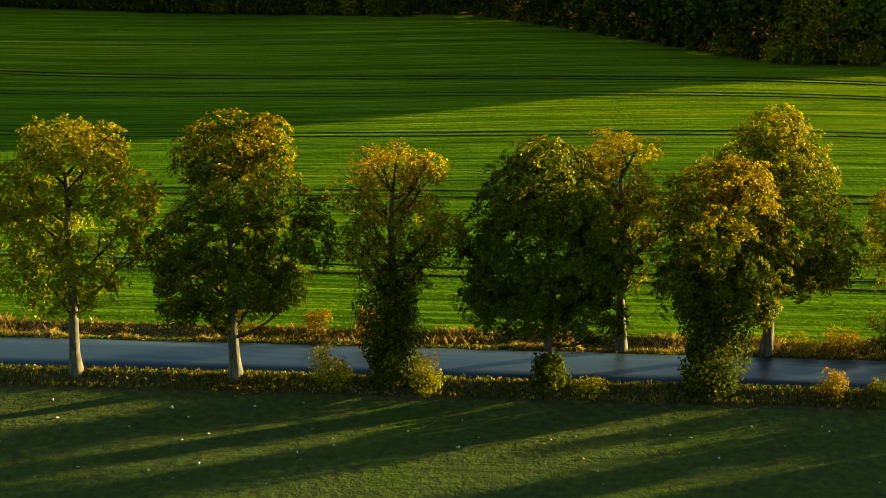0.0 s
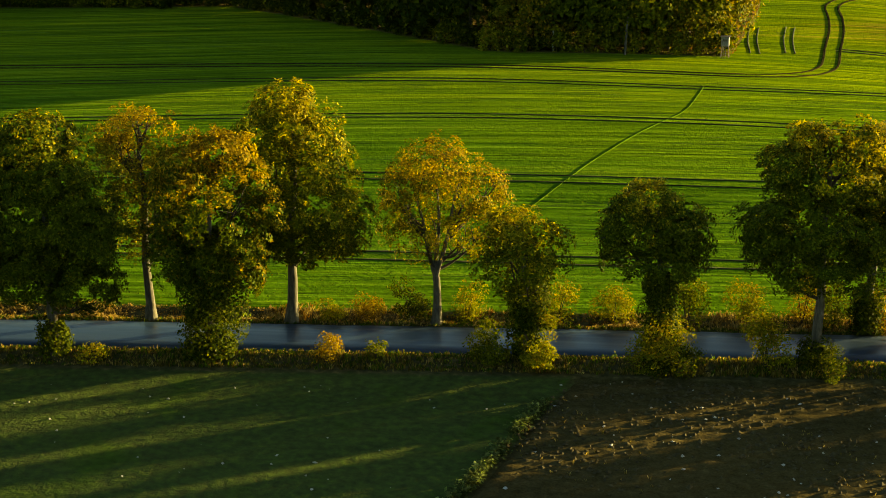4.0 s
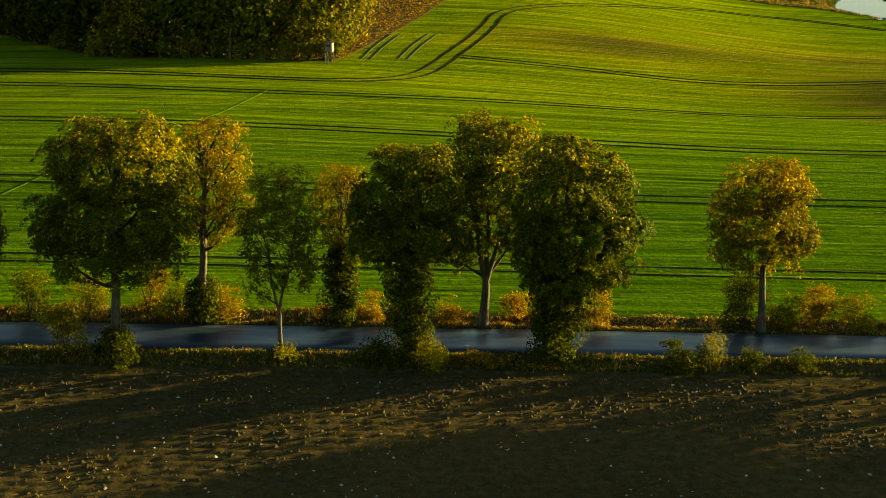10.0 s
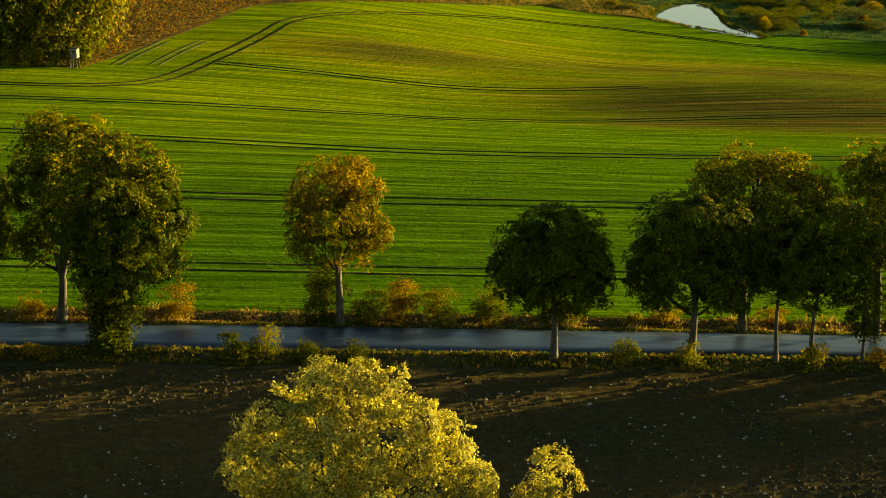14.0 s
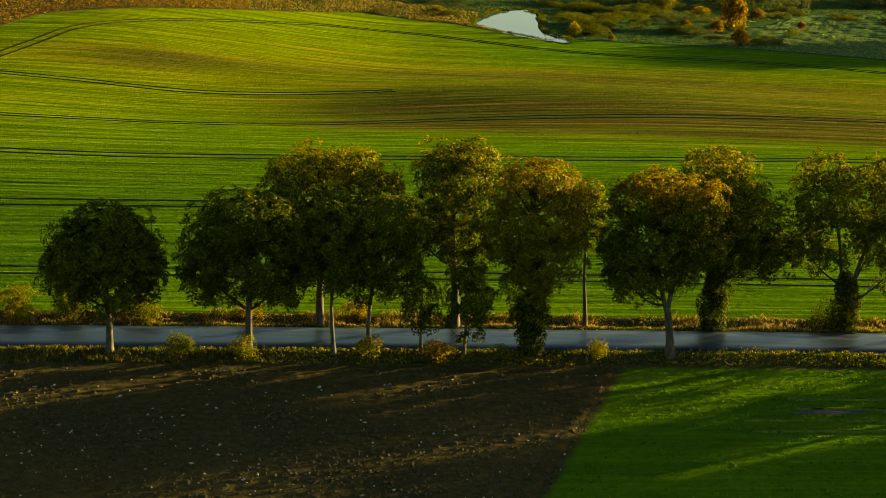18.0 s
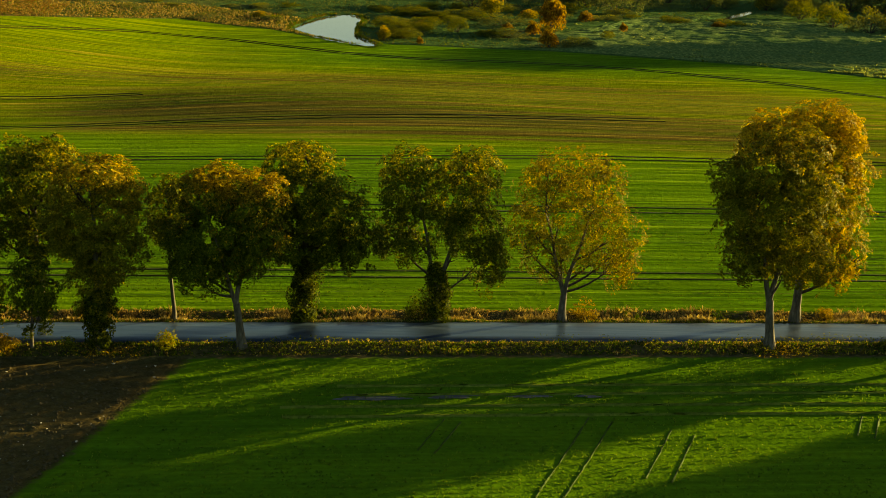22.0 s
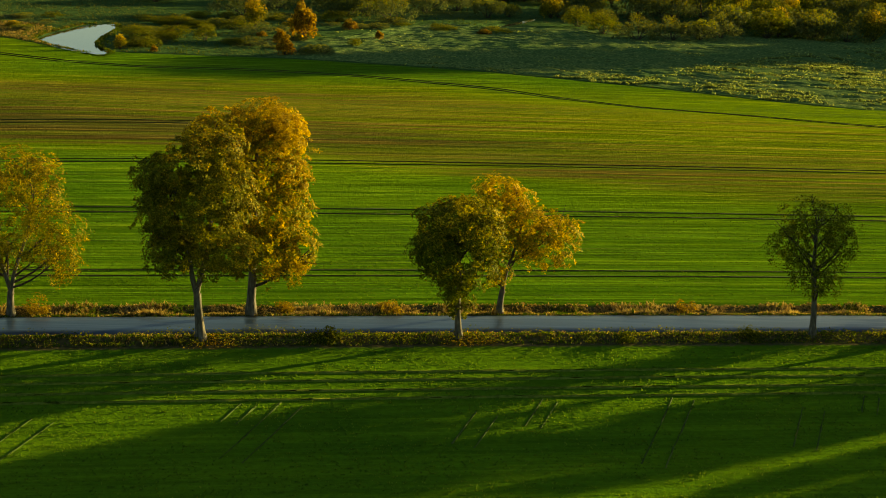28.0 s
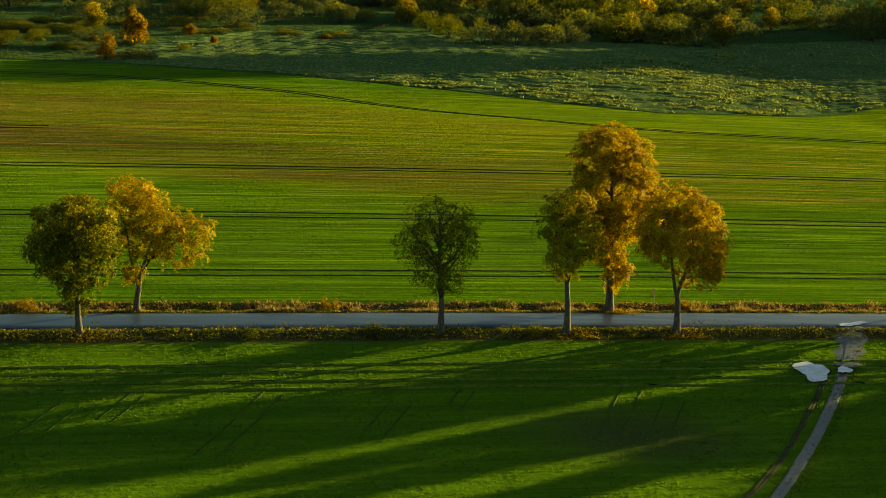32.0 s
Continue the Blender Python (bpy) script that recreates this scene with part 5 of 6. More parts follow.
def rut_mesh(name, p, width, lip, mat, seed=0):
    """A pressed rut with low lips, laid along the ground."""
    w = np.gradient(p, axis=0)
    side = unit(np.stack([-w[:, 1], w[:, 0]], -1))
    rng = np.random.default_rng(seed)
    cols = []
    for off, up in ((-0.62, -0.04), (-0.42, lip), (-0.18, 0.02), (0.18, 0.02), (0.42, lip), (0.62, -0.04)):
        xy = p + side * (off * width + rng.normal(size=(len(p), 1)) * 0.03)
        cols.append(np.column_stack([xy, land_z(xy[:, 0], xy[:, 1]) + up + 0.035 + (rng.random(len(p)) * 0.03 if up == lip else 0)]))
    v, m = np.concatenate(cols), len(p)
    f = [np.stack([np.arange(m - 1) + k * m, np.arange(m - 1) + k * m + 1, np.arange(m - 1) + (k + 1) * m + 1, np.arange(m - 1) + (k + 1) * m], -1) for k in range(5)]
    return np_mesh(name, v, np.concatenate(f), [mat], smooth=True)


def wheel_pair(points, label, gauge=1.9, width=0.3, lip=0.05, seed=0, group="tramlines", mat=TRACK):
    p = smooth_line(points)
    w = np.gradient(p, axis=0)
    side = unit(np.stack([-w[:, 1], w[:, 0]], -1))
    root = thing("wheel_track", p[0, 0], p[0, 1], at(p[0, 0], p[0, 1]), label, "wheel track", group)
    for s in (-0.5, 0.5):
        me = rut_mesh("rut", p + side * s * gauge, width, lip, mat, seed + int(s * 2))
        ob = part("rut", me, root)
        ob.matrix_parent_inverse = root.matrix_basis.inverted()
    return root


def offset_line(d, x0, x1):
    xs = np.arange(x0, x1, 4.0)
    return list(zip(xs, road_y(xs) + d))


def tram_line(knots_x, knots_d):
    """A line through the crop that keeps about the same way from the road."""
    xs = np.arange(knots_x[0], knots_x[-1], 4.0)
    return list(zip(xs, road_y(xs) + np.interp(xs, knots_x, knots_d)))


TRAM = "pair of dark tractor ruts through the green crop"
wheel_pair(tram_line((-140, -60, -15, 29, 84, 175, 420), (22, 20.4, 19.0, 17.7, 17.2, 16.6, 17.2)), TRAM, 1.9, 0.19, 0.02, seed=20)
wheel_pair(tram_line((-140, -60, -17, 24, 81, 130, 178, 420), (44, 41.4, 39.5, 38.6, 36.9, 38.2, 38.8, 38.4)), TRAM, 1.9, 0.17, 0.02, seed=21)
wheel_pair(tram_line((-140, -60, -20, 18, 80, 96, 130, 180, 420), (72, 66.4, 63.2, 61, 57.2, 56.2, 59, 63.5, 66)), TRAM, 1.9, 0.15, 0.02, seed=22)
wheel_pair(tram_line((-140, 7, 45, 70, 100, 126, 155, 200), (96, 83.2, 79, 80.6, 82.0, 87, 88.3, 92)), TRAM, 1.9, 0.14, 0.02, seed=23)
wheel_pair([(-80, 200), (10, 196), (40, 195.5), (52, 196), (59, 201), (62, 209), (64.5, 224), (68, 242), (70.3, 258), (71.3, 270), (75, 281), (84, 293), (99, 309), (112, 321), (128, 322), (139, 315), (152, 307)], "curving pair of deep tractor tracks", 2.0, 0.3, 0.03, 31, mat=TRACK_DEEP)
wheel_pair([(65, 224.5), (73, 223), (82, 222.6), (90, 221.2), (98, 220.3), (111, 222.5), (125, 226)], TRAM, 1.9, 0.2, 0.02, seed=33)
wheel_pair([(152, 307), (166, 303), (190, 305), (210, 302), (233, 293), (247, 279), (258, 263), (277, 243), (292, 237), (340, 238)], TRAM, 1.9, 0.26, 0.03, 35)
for k, (a, b) in enumerate((((53.7, 216.6), (56.5, 242)), ((58.4, 218.7), (61.8, 244)))):
    wheel_pair([a, ((a[0] + b[0]) / 2 - 0.4, (a[1] + b[1]) / 2), b], "faint ruts by the forest corner", 1.2, 0.16, 0.02, 40 + k)
for k, d in enumerate((-12.3, -16.3)):
    wheel_pair(offset_line(d, 152 - 4 * k, 420), TRAM, 1.8, 0.2, 0.09, 50 + k, mat=RUT_LIT_LIP)
for k in range(13):
    bx = 160 + 9.3 * k
    bx += 3.1 * math.sin(k * 2.7)
    y0 = float(road_y(bx)) - 18 - 2.5 * (k % 3 == 2)
    s = (0.3, 0.7, 0.42, 0.22, 0.55, 0.35)[k % 6]
    wheel_pair([(bx, y0), (bx - 2.6 * s, y0 - 7 * s), (bx - 5.4 * s, y0 - 14 * s), (bx - 8 * s, y0 - 21 * s)], "faint slanting ruts in the green crop", 1.7 if k % 3 else 1.2, 0.085, 0.0, 60 + k, mat=FAINT)


def footpath():
    p = smooth_line([(26, 134), (30.5, 146), (35.7, 158), (41.5, 170), (43.9, 182), (44.6, 186)], 0.7)
    tagged(new("footpath", rut_mesh("footpath", p, 0.05, 0.0, PATH, 5)), "narrow trodden path through the crop", "path", kind="structure")


footpath()

# ---- dirt track with puddles ----
MUD = plain_mat("wet_mud", [(0.3, (0.022, 0.024, 0.025)), (0.7, (0.055, 0.058, 0.060))], 2.2, 0.5, 0.5, 0.04, gloss=0.25)


def dirt_track():
    junction = smooth_line([(282.6, 131.6), (281.4, 128), (280, 124), (278.6, 120.5), (277.6, 118.6)], 0.8)
    east = smooth_line([(281.0, 127.1), (278.5, 120.6), (274.3, 111.3), (270.6, 103.8), (267.0, 96.8), (262.6, 88.6), (257, 79), (250, 65), (243, 50)], 0.8)
    west = smooth_line([(275.9, 118.0), (273.0, 111.9), (270.1, 106.3), (266.4, 98.8), (262.7, 92.1), (260.3, 88.1), (252, 76), (246, 62), (240, 50)], 0.8)
    rng = np.random.default_rng(9)
    root = tagged(new("dirt_track"), "wet muddy farm track joining the road", "track", kind="structure")
    part("rut", rut_mesh("rut", west, 0.42, 0.04, TRACK, 3), root)
    part("rut", rut_mesh("rut", east, 0.78, 0.04, MUD, 4), root)
    w = np.gradient(junction, axis=0)
    side = unit(np.stack([-w[:, 1], w[:, 0]], -1))
    m = len(junction)
    spread = np.linspace(1.9, 1.25, m)
    cols = []
    for off, up in ((-1.0, -0.05), (-0.6, 0.03), (0.0, 0.05), (0.6, 0.03), (1.0, -0.05)):
        xy = junction + side * (off * spread * (1 + 0.18 * np.sin(np.arange(m) * 1.3 + off)))[:, None]
        cols.append(np.column_stack([xy, land_z(xy[:, 0], xy[:, 1]) + up + 0.02 + rng.normal(size=m) * 0.01]))
    f = np.concatenate([np.stack([np.arange(m - 1) + k * m, np.arange(m - 1) + k * m + 1, np.arange(m - 1) + (k + 1) * m + 1, np.arange(m - 1) + (k + 1) * m], -1) for k in range(4)])
    part("mud_patch", np_mesh("mud_patch", np.concatenate(cols), f, [MUD], smooth=True), root)
    t = rng.random(900)
    p = np.stack([np.interp(t, np.linspace(0, 1, len(east)), east[:, i]) for i in (0, 1)], -1) + np.array([0.9, -0.3]) + rng.normal(size=(900, 2)) * 0.2
    p = np.column_stack([p, land_z(p[:, 0], p[:, 1]) + rng.random(900) * 0.25])
    v, f = leaf_cards(p, unit(np.array([0, 0, 1.0]) + rng.normal(size=p.shape) * 0.5), rng.uniform(0.12, 0.26, 900), rng, 0.7)
    stuff("track_weeds", v, f, [LEAF_GREY, GRASS], "low grey-green weeds beside the muddy rut", "weeds", (rng.random(900) < 0.5).astype(int))


dirt_track()


def puddle(x, y, a, b, seed, turn=0.0):
    rng = np.random.default_rng(seed)
    ang = np.linspace(0, 2 * np.pi, 28, endpoint=False)
    r = 1 + 0.22 * np.sin(2 * ang + rng.uniform(0, 6)) + 0.16 * np.sin(3 * ang + rng.uniform(0, 6)) + 0.08 * np.sin(7 * ang)
    c, s = math.cos(turn), math.sin(turn)
    ex, ey = a * r * np.cos(ang), b * r * np.sin(ang)
    xs, ys = x + c * ex - s * ey, y + s * ex + c * ey
    bm = bmesh.new()
    zs = land_z(xs, ys) * 0.5 + at(x, y) * 0.5 + 0.19
    rim = [bm.verts.new((vx, vy, vz)) for vx, vy, vz in zip(xs, ys, zs)]
    hub = bm.verts.new((x, y, at(x, y) + 0.19))
    for k in range(28):
        bm.faces.new((rim[k], rim[(k + 1) % 28], hub))
    tagged(new("puddle", bm_mesh("puddle", bm, [PUDDLE])), "shallow puddle on the muddy track, mirroring the sky", "puddle", "puddles", "structure")


puddle(274.0, 116.9, 1.5, 2.6, 1, -0.4)
puddle(277.2, 117.6, 0.55, 1.1, 2, -0.4)
puddle(282.0, 130.4, 1.1, 0.6, 3, 0.1)
puddle(283.4, 131.3, 1.0, 0.25, 4, 0.1)


# bare wet patches where the crop has drowned
def bare_patch(x, y, a, b, seed):
    r = np.random.default_rng(seed)
    ang = np.linspace(0, 2 * np.pi, 24, endpoint=False)
    k = 1 + 0.25 * np.sin(2 * ang + r.uniform(0, 6)) + 0.2 * np.sin(5 * ang + r.uniform(0, 6))
    xs, ys = x + a * k * np.cos(ang), y + 0.1 * a * k * np.cos(ang) + b * k * np.sin(ang)
    bm = bmesh.new()
    rim = [bm.verts.new(v) for v in zip(xs, ys, land_z(xs, ys) + 0.03)]
    hub = bm.verts.new((x, y, at(x, y) + 0.07))
    for j in range(24):
        bm.faces.new((rim[j], rim[(j + 1) % 24], hub))
    tagged(new("bare_patch", bm_mesh("bare_patch", bm, [MUD])), "bare wet patch in the green crop", "soil", "bare patches", "structure")


for k, (sx, sy, a, b) in enumerate(((154.4, 102.8, 2.2, 0.5), (160.3, 103.8, 2.0, 0.45), (166.0, 104.3, 1.4, 0.35), (170.3, 104.7, 0.9, 0.3))):
    bare_patch(sx, sy, a, b, 30 + k)


# ---- hunting hide and posts at the forest edge, marker post by the road ----
def hunting_hide(x, y):
    root = thing("hunting_hide", x, y, at(x, y), "small raised hunting hide with pale boards on wooden legs", "hunting hide", turn=-12)
    root.scale = (0.68, 0.68, 0.85)
    for sx in (-0.55, 0.55):
        for sy in (-0.5, 0.5):
            v, f = tube([(sx * 1.35, sy * 1.35, -0.3), (sx, sy, 1.7), (sx * 0.95, sy * 0.95, 2.0)], [0.06, 0.055, 0.05], 7)
            part("leg", np_mesh("leg", v, f, [PLANK]), root)
    for z0 in np.arange(1.75, 3.0, 0.16):
        bm = bmesh.new()
        for a in ((-0.68, -0.66, 0.68, -0.61), (-0.68, 0.61, 0.68, 0.66), (-0.68, -0.61, -0.63, 0.61), (0.63, -0.61, 0.68, 0.61)):
            if 2.35 < z0 < 2.6 and a[1] == -0.66:
                box_bm(bm, a[0], a[1], z0, -0.4, a[3], z0 + 0.15, 0.008)
                box_bm(bm, 0.4, a[1], z0, a[2], a[3], z0 + 0.15, 0.008)
            else:
                box_bm(bm, a[0], a[1], z0, a[2], a[3], z0 + 0.15, 0.008)
        part("board", bm_mesh("board", bm, [PALE_BOARD]), root)
    bm = bmesh.new()
    box_bm(bm, -0.7, -0.68, 1.66, 0.7, 0.68, 1.745, 0.01)
    part("floor_board", bm_mesh("floor_board", bm, [PLANK]), root)
    bm = bmesh.new()
    box_bm(bm, -0.9, -0.9, 3.04, 0.9, 0.9, 3.12, 0.02)
    part("roof", bm_mesh("roof", bm, [TAR_FELT]), root, "dark felt roof")
    rails = [tube([(sx, -1.5, -0.2), (sx, -0.72, 1.75)], [0.04, 0.035], 6) for sx in (-0.22, 0.22)]
    v, f = joined(rails)
    ladder = part("ladder", np_mesh("ladder", v, f, [PLANK]), root)
    for k in range(6):
        t = 0.14 + k * 0.14
        v, f = tube([(-0.26, -1.5 + 0.78 * t, -0.2 + 1.95 * t), (0.26, -1.5 + 0.78 * t, -0.2 + 1.95 * t)], [0.025, 0.025], 6)
        part("rung", np_mesh("rung", v, f, [PLANK]), ladder)


hunting_hide(49.4, 211.6)


def post(name, x, y, h, r, mat, label, category, tilt=0.0):
    root = thing(name, x, y, at(x, y), label, category)
    v, f = tube([(0, 0, -0.3), (tilt * 0.5, 0.0, h * 0.5), (tilt, 0.02, h), (tilt, 0.02, h + 0.04)], [r, r * 0.95, r * 0.85, r * 0.3], 8)
    part("shaft", np_mesh("shaft", v, f, [mat], smooth=True), root)
    return root


post("wooden_post", 28.2, 210.3, 2.7, 0.11, STONE, "pale bare wooden post at the forest edge", "post")
post("wooden_post", 37.0, 209.8, 4.6, 0.16, BARK, "bare pale tree snag at the forest edge", "snag", 0.25)
marker = post("marker_post", 263.4, float(road_y(263.4)) + 5.4, 1.9, 0.05, PLANK, "thin marker post at the field's edge", "post")
bm = bmesh.new()
box_bm(bm, -0.09, -0.07, 1.55, 0.09, -0.045, 1.85, 0.008)
part("plate", bm_mesh("plate", bm, [STONE]), marker)
post("delineator_post", 56.3, float(road_y(56.3)) + 3.5, 0.95, 0.06, PALE_BOARD, "short pale roadside marker post on the verge", "post")


# ---- grass, weeds, crops and clods ----
def blades(points, height, lean, rng, wide=0.05, count=4):
    """Tufts of narrow pointed blades, two faces each."""
    n = len(points)
    base = np.repeat(points, count, 0) + rng.normal(size=(n * count, 3)) * np.array([0.07, 0.07, 0])
    hh = np.repeat(height, count) * rng.uniform(0.6, 1.15, n * count)
    ang = rng.uniform(0, 6.28, n * count)
    out = np.stack([np.cos(ang), np.sin(ang), np.zeros_like(ang)], -1)
    across = np.stack([-np.sin(ang), np.cos(ang), np.zeros_like(ang)], -1) * (wide * rng.uniform(0.7, 1.4, n * count))[:, None]
    up = np.array([0, 0, 1.0])
    mid = base + up * (hh * 0.55)[:, None] + out * (hh * lean * 0.3)[:, None]
    tip = base + up * hh[:, None] + out * (hh * lean)[:, None]
    v = np.stack([base - across * 0.6 - up * 0.05, mid - across, tip, mid + across], 1).reshape(-1, 3)
    return v, np.arange(4 * n * count, dtype=np.int32).reshape(-1, 4)


def strip_points(rng, n, x0, x1, d0, d1):
    x, d = rng.uniform(x0, x1, n), rng.uniform(d0, d1, n)
    y = road_y(x) + d
    return np.stack([x, y, land_z(x, y)], -1), d


rng = np.random.default_rng(5)
# golden dry grass along the far verge
p, d = strip_points(rng, 30000, -75, 330, 3.2, 6.0)
keep = wobble(p * np.array([1, 1, 0]), 3, 0.5) + rng.normal(size=len(p)) * 0.5 > -0.8
p = p[keep]
tall = np.clip(0.55 + 0.45 * wobble(p, 4, 0.55) + 0.25 * wobble(p, 44, 1.7), 0.15, 1.3)
v, f = blades(p, rng.uniform(0.22, 0.6, len(p)) * tall, 0.7, rng, 0.04)
mixed = wobble(p, 45, 1.1) + rng.normal(size=len(p)) * 0.6
stuff("verge_grass", v, f, [STRAW, BRACKEN, GRASS], "tall dry golden grass along the far verge", "grass", np.repeat(np.where(mixed > 1.1, 2, np.where(mixed > 0.35 + 1.1 * sstep(90, 150, p[:, 0]), 1, 0)), 4))
# short green grass right beside the asphalt
p, d = strip_points(rng, 9000, -75, 330, 2.7, 3.5)
q, d2 = strip_points(rng, 9000, -75, 330, -3.5, -2.65)
p = np.concatenate([p, q])
v, f = blades(p, rng.uniform(0.08, 0.24, len(p)), 0.5, rng, 0.03, 3)
stuff("edge_grass", v, f, [GRASS, STRAW], "short grass along the asphalt edges", "grass", np.repeat(rng.random(len(p)) < 0.3, 3).astype(int))
# near verge: dry grass to the west, leafy weeds to the east
p, d = strip_points(rng, 22000, -75, 330, -5.1, -3.1)
east = sstep(100, 150, p[:, 0])
keep = rng.random(len(p)) > 0.55 * east
p, east = p[keep], east[keep]
hgt = rng.uniform(0.10, 0.34, len(p)) * (1 + 0.4 * wobble(p, 6, 0.4)) * (1 - 0.2 * east)
v, f = blades(p, hgt, 0.4, rng, 0.035)
stuff("verge_grass", v, f, [REED, GRASS, STRAW], "mixed dry and green grass on the near verge", "grass", np.repeat(np.where(rng.random(len(p)) < 0.10, 2, rng.random(len(p)) < 0.35 + 0.45 * east).astype(int), 4))
p, d = strip_points(rng, 30000, -75, 330, -5.2, -3.1)
dens = 0.06 + 0.90 * sstep(110, 160, p[:, 0])
keep = (rng.random(len(p)) < dens) & (wobble(p, 8, 0.9) > -0.5)
p = p[keep]
p[:, 2] += rng.random(len(p)) ** 0.7 * (0.36 + 0.26 * sstep(130, 165, p[:, 0])) * (1 + 0.6 * wobble(p, 9, 0.7))
nrm = unit(np.array([0, 0, 1.0]) + rng.normal(size=p.shape) * 0.5)
v, f = leaf_cards(p, nrm, rng.uniform(0.12, 0.26, len(p)), rng, 0.6)
stuff("verge_weeds", v, f, [LEAF_GREEN, LEAF_YELLOW], "leafy green weeds on the near verge", "weeds", (rng.random(len(p)) < 0.36).astype(int))

# low crop in drilled rows
def crop_rows(n, x0, x1, d0, d1, pitch, hgt, seed, name, label, power=1.0):
    r = np.random.default_rng(seed)
    x = r.uniform(x0, x1, n)
    d = d0 + (d1 - d0) * r.random(n) ** power
    d = np.round(d / pitch) * pitch + r.normal(size=n) * pitch * 0.12
    y = road_y(x) + d
    ok = (y < field_edge(x) - 1) & (wobble(np.stack([x, y * 3, 0 * x], -1), seed, 0.3) + r.normal(size=n) * 0.5 > -0.5)
    if d1 < 0:
        ok &= x > 140.3 + 0.346 * (y - 107.9) + 1
    x, y = x[ok], y[ok]
    p = np.stack([x, y, land_z(x, y)], -1)
    v, f = blades(p, r.uniform(0.6, 1.3, len(p)) * hgt, 0.7, r, 0.045, 2)
    stuff(name, v, f, [CROP, LEAF_YELLOW], label, "crop", np.zeros(2 * len(p), dtype=int))


CROP = leaf_mat("crop_blade", [(0.0, (0.04, 0.085, 0.008)), (0.6, (0.075, 0.13, 0.012)), (1.0, (0.13, 0.18, 0.02))], 0.4)
crop_rows(16000, -70, 330, 6.6, 40, 0.75, 0.1, 61, "field_crop", "young green cereal in drilled rows", 1.3)


def row_ridges(n, d0, d1, seed):
    """Broken low ridges of thicker crop along the drilled rows."""
    r = np.random.default_rng(seed)
    x, d = r.uniform(-75, 330, n), np.round(r.uniform(d0, d1, n) / 1.15) * 1.15 + r.normal(size=n) * 0.12
    half = r.uniform(0.6, 4.5, n)
    hgt, wide = r.uniform(0.012, 0.034, n), r.uniform(0.06, 0.12, n)
    ok = (road_y(x) + d < field_edge(x) - 3) & (wobble(np.stack([x * 0.25, d, 0 * x], -1), seed, 0.25) + r.normal(size=n) * 0.5 > -0.2)
    x, d, half, hgt, wide = x[ok], d[ok], half[ok], hgt[ok], wide[ok]
    out = []
    for along, side, up in ((-1, 0, 0), (-0.6, -1, 0), (-0.6, 0, 1), (-0.6, 1, 0), (0.6, -1, 0), (0.6, 0, 1), (0.6, 1, 0), (1, 0, 0)):
        vx = x + along * half
        vy = road_y(vx) + d + side * wide
        out.append(np.stack([vx, vy, land_z(vx, vy) + up * hgt - 0.01], -1))
    tri = np.array([[0, 1, 2], [0, 2, 3], [1, 4, 5], [1, 5, 2], [2, 5, 6], [2, 6, 3], [4, 7, 5], [5, 7, 6]])
    f = (np.arange(len(x))[:, None, None] * 8 + tri[None]).reshape(-1, 3)
    stuff("crop_ridges", np.stack(out, 1).reshape(-1, 3), f, [CROP], "broken ridges of thicker green cereal along the rows", "crop")


row_ridges(13000, 8, 190, 66)
crop_rows(45000, 125, 320, -48, -6.2, 0.6, 0.13, 62, "field_crop", "young green cereal below the road")


def soil_top(x, y):
    return 0.10 + soil_lift(x, y)


def clods(n, mats, size, seed, test, box, name, label, category, sink=0.35, lift=soil_top):
    """Irregular lumps lying on the soil."""
    r = np.random.default_rng(seed)
    x, y = r.uniform(box[0], box[1], n), r.uniform(box[2], box[3], n)
    ok = test(x, y) & (wobble(np.stack([x, y, 0 * x], -1), seed, 0.22) + r.normal(size=n) * 0.6 > 0.0)
    x, y = x[ok], y[ok]
    m = len(x)
    s = size * r.uniform(0.5, 1.6, m) ** 1.5
    c = np.stack([x, y, land_z(x, y) + lift(x, y) + s * (0.5 - sink)], -1)
    dirs = np.array([[1, 0, 0], [0, 1, 0], [-1, 0, 0], [0, -1, 0], [0, 0, 0.7], [0, 0, -0.7]], float)
    v = c[:, None] + dirs[None] * (s[:, None, None] * r.uniform(0.55, 1.25, (m, 6, 1))) + r.normal(size=(m, 6, 3)) * s[:, None, None] * 0.15
    tri = np.array([[0, 1, 4], [1, 2, 4], [2, 3, 4], [3, 0, 4], [1, 0, 5], [2, 1, 5], [3, 2, 5], [0, 3, 5]])
    f = (np.arange(m)[:, None, None] * 6 + tri[None]).reshape(-1, 3)
    stuff(name, v.reshape(-1, 3), f, mats, label, category)


def on_soil(x, y):
    return (x > 27.6 + 0.35 * (y - 94.8)) & (x < 140.3 + 0.346 * (y - 107.9)) & (y < road_y(x) - 6.5)


def on_left(x, y):
    return (x < 27.6 + 0.35 * (y - 94.8) - 1) & (y < road_y(x) - 6.5)


clods(42000, [CLOD], 0.10, 21, on_soil, (10, 145, 66, 108), "soil_clods", "dark lumps of ploughed earth", "soil")
clods(2600, [STONE], 0.075, 22, on_soil, (10, 145, 66, 108), "field_stones", "pale stones and stubble bits strewn on ploughed soil", "stones", 0.2)
clods(500, [STONE], 0.07, 23, on_left, (-70, 30, 66, 96), "field_stones", "pale stones on the sparse grass field", "stones", 0.2, lambda x, y: 0 * x)

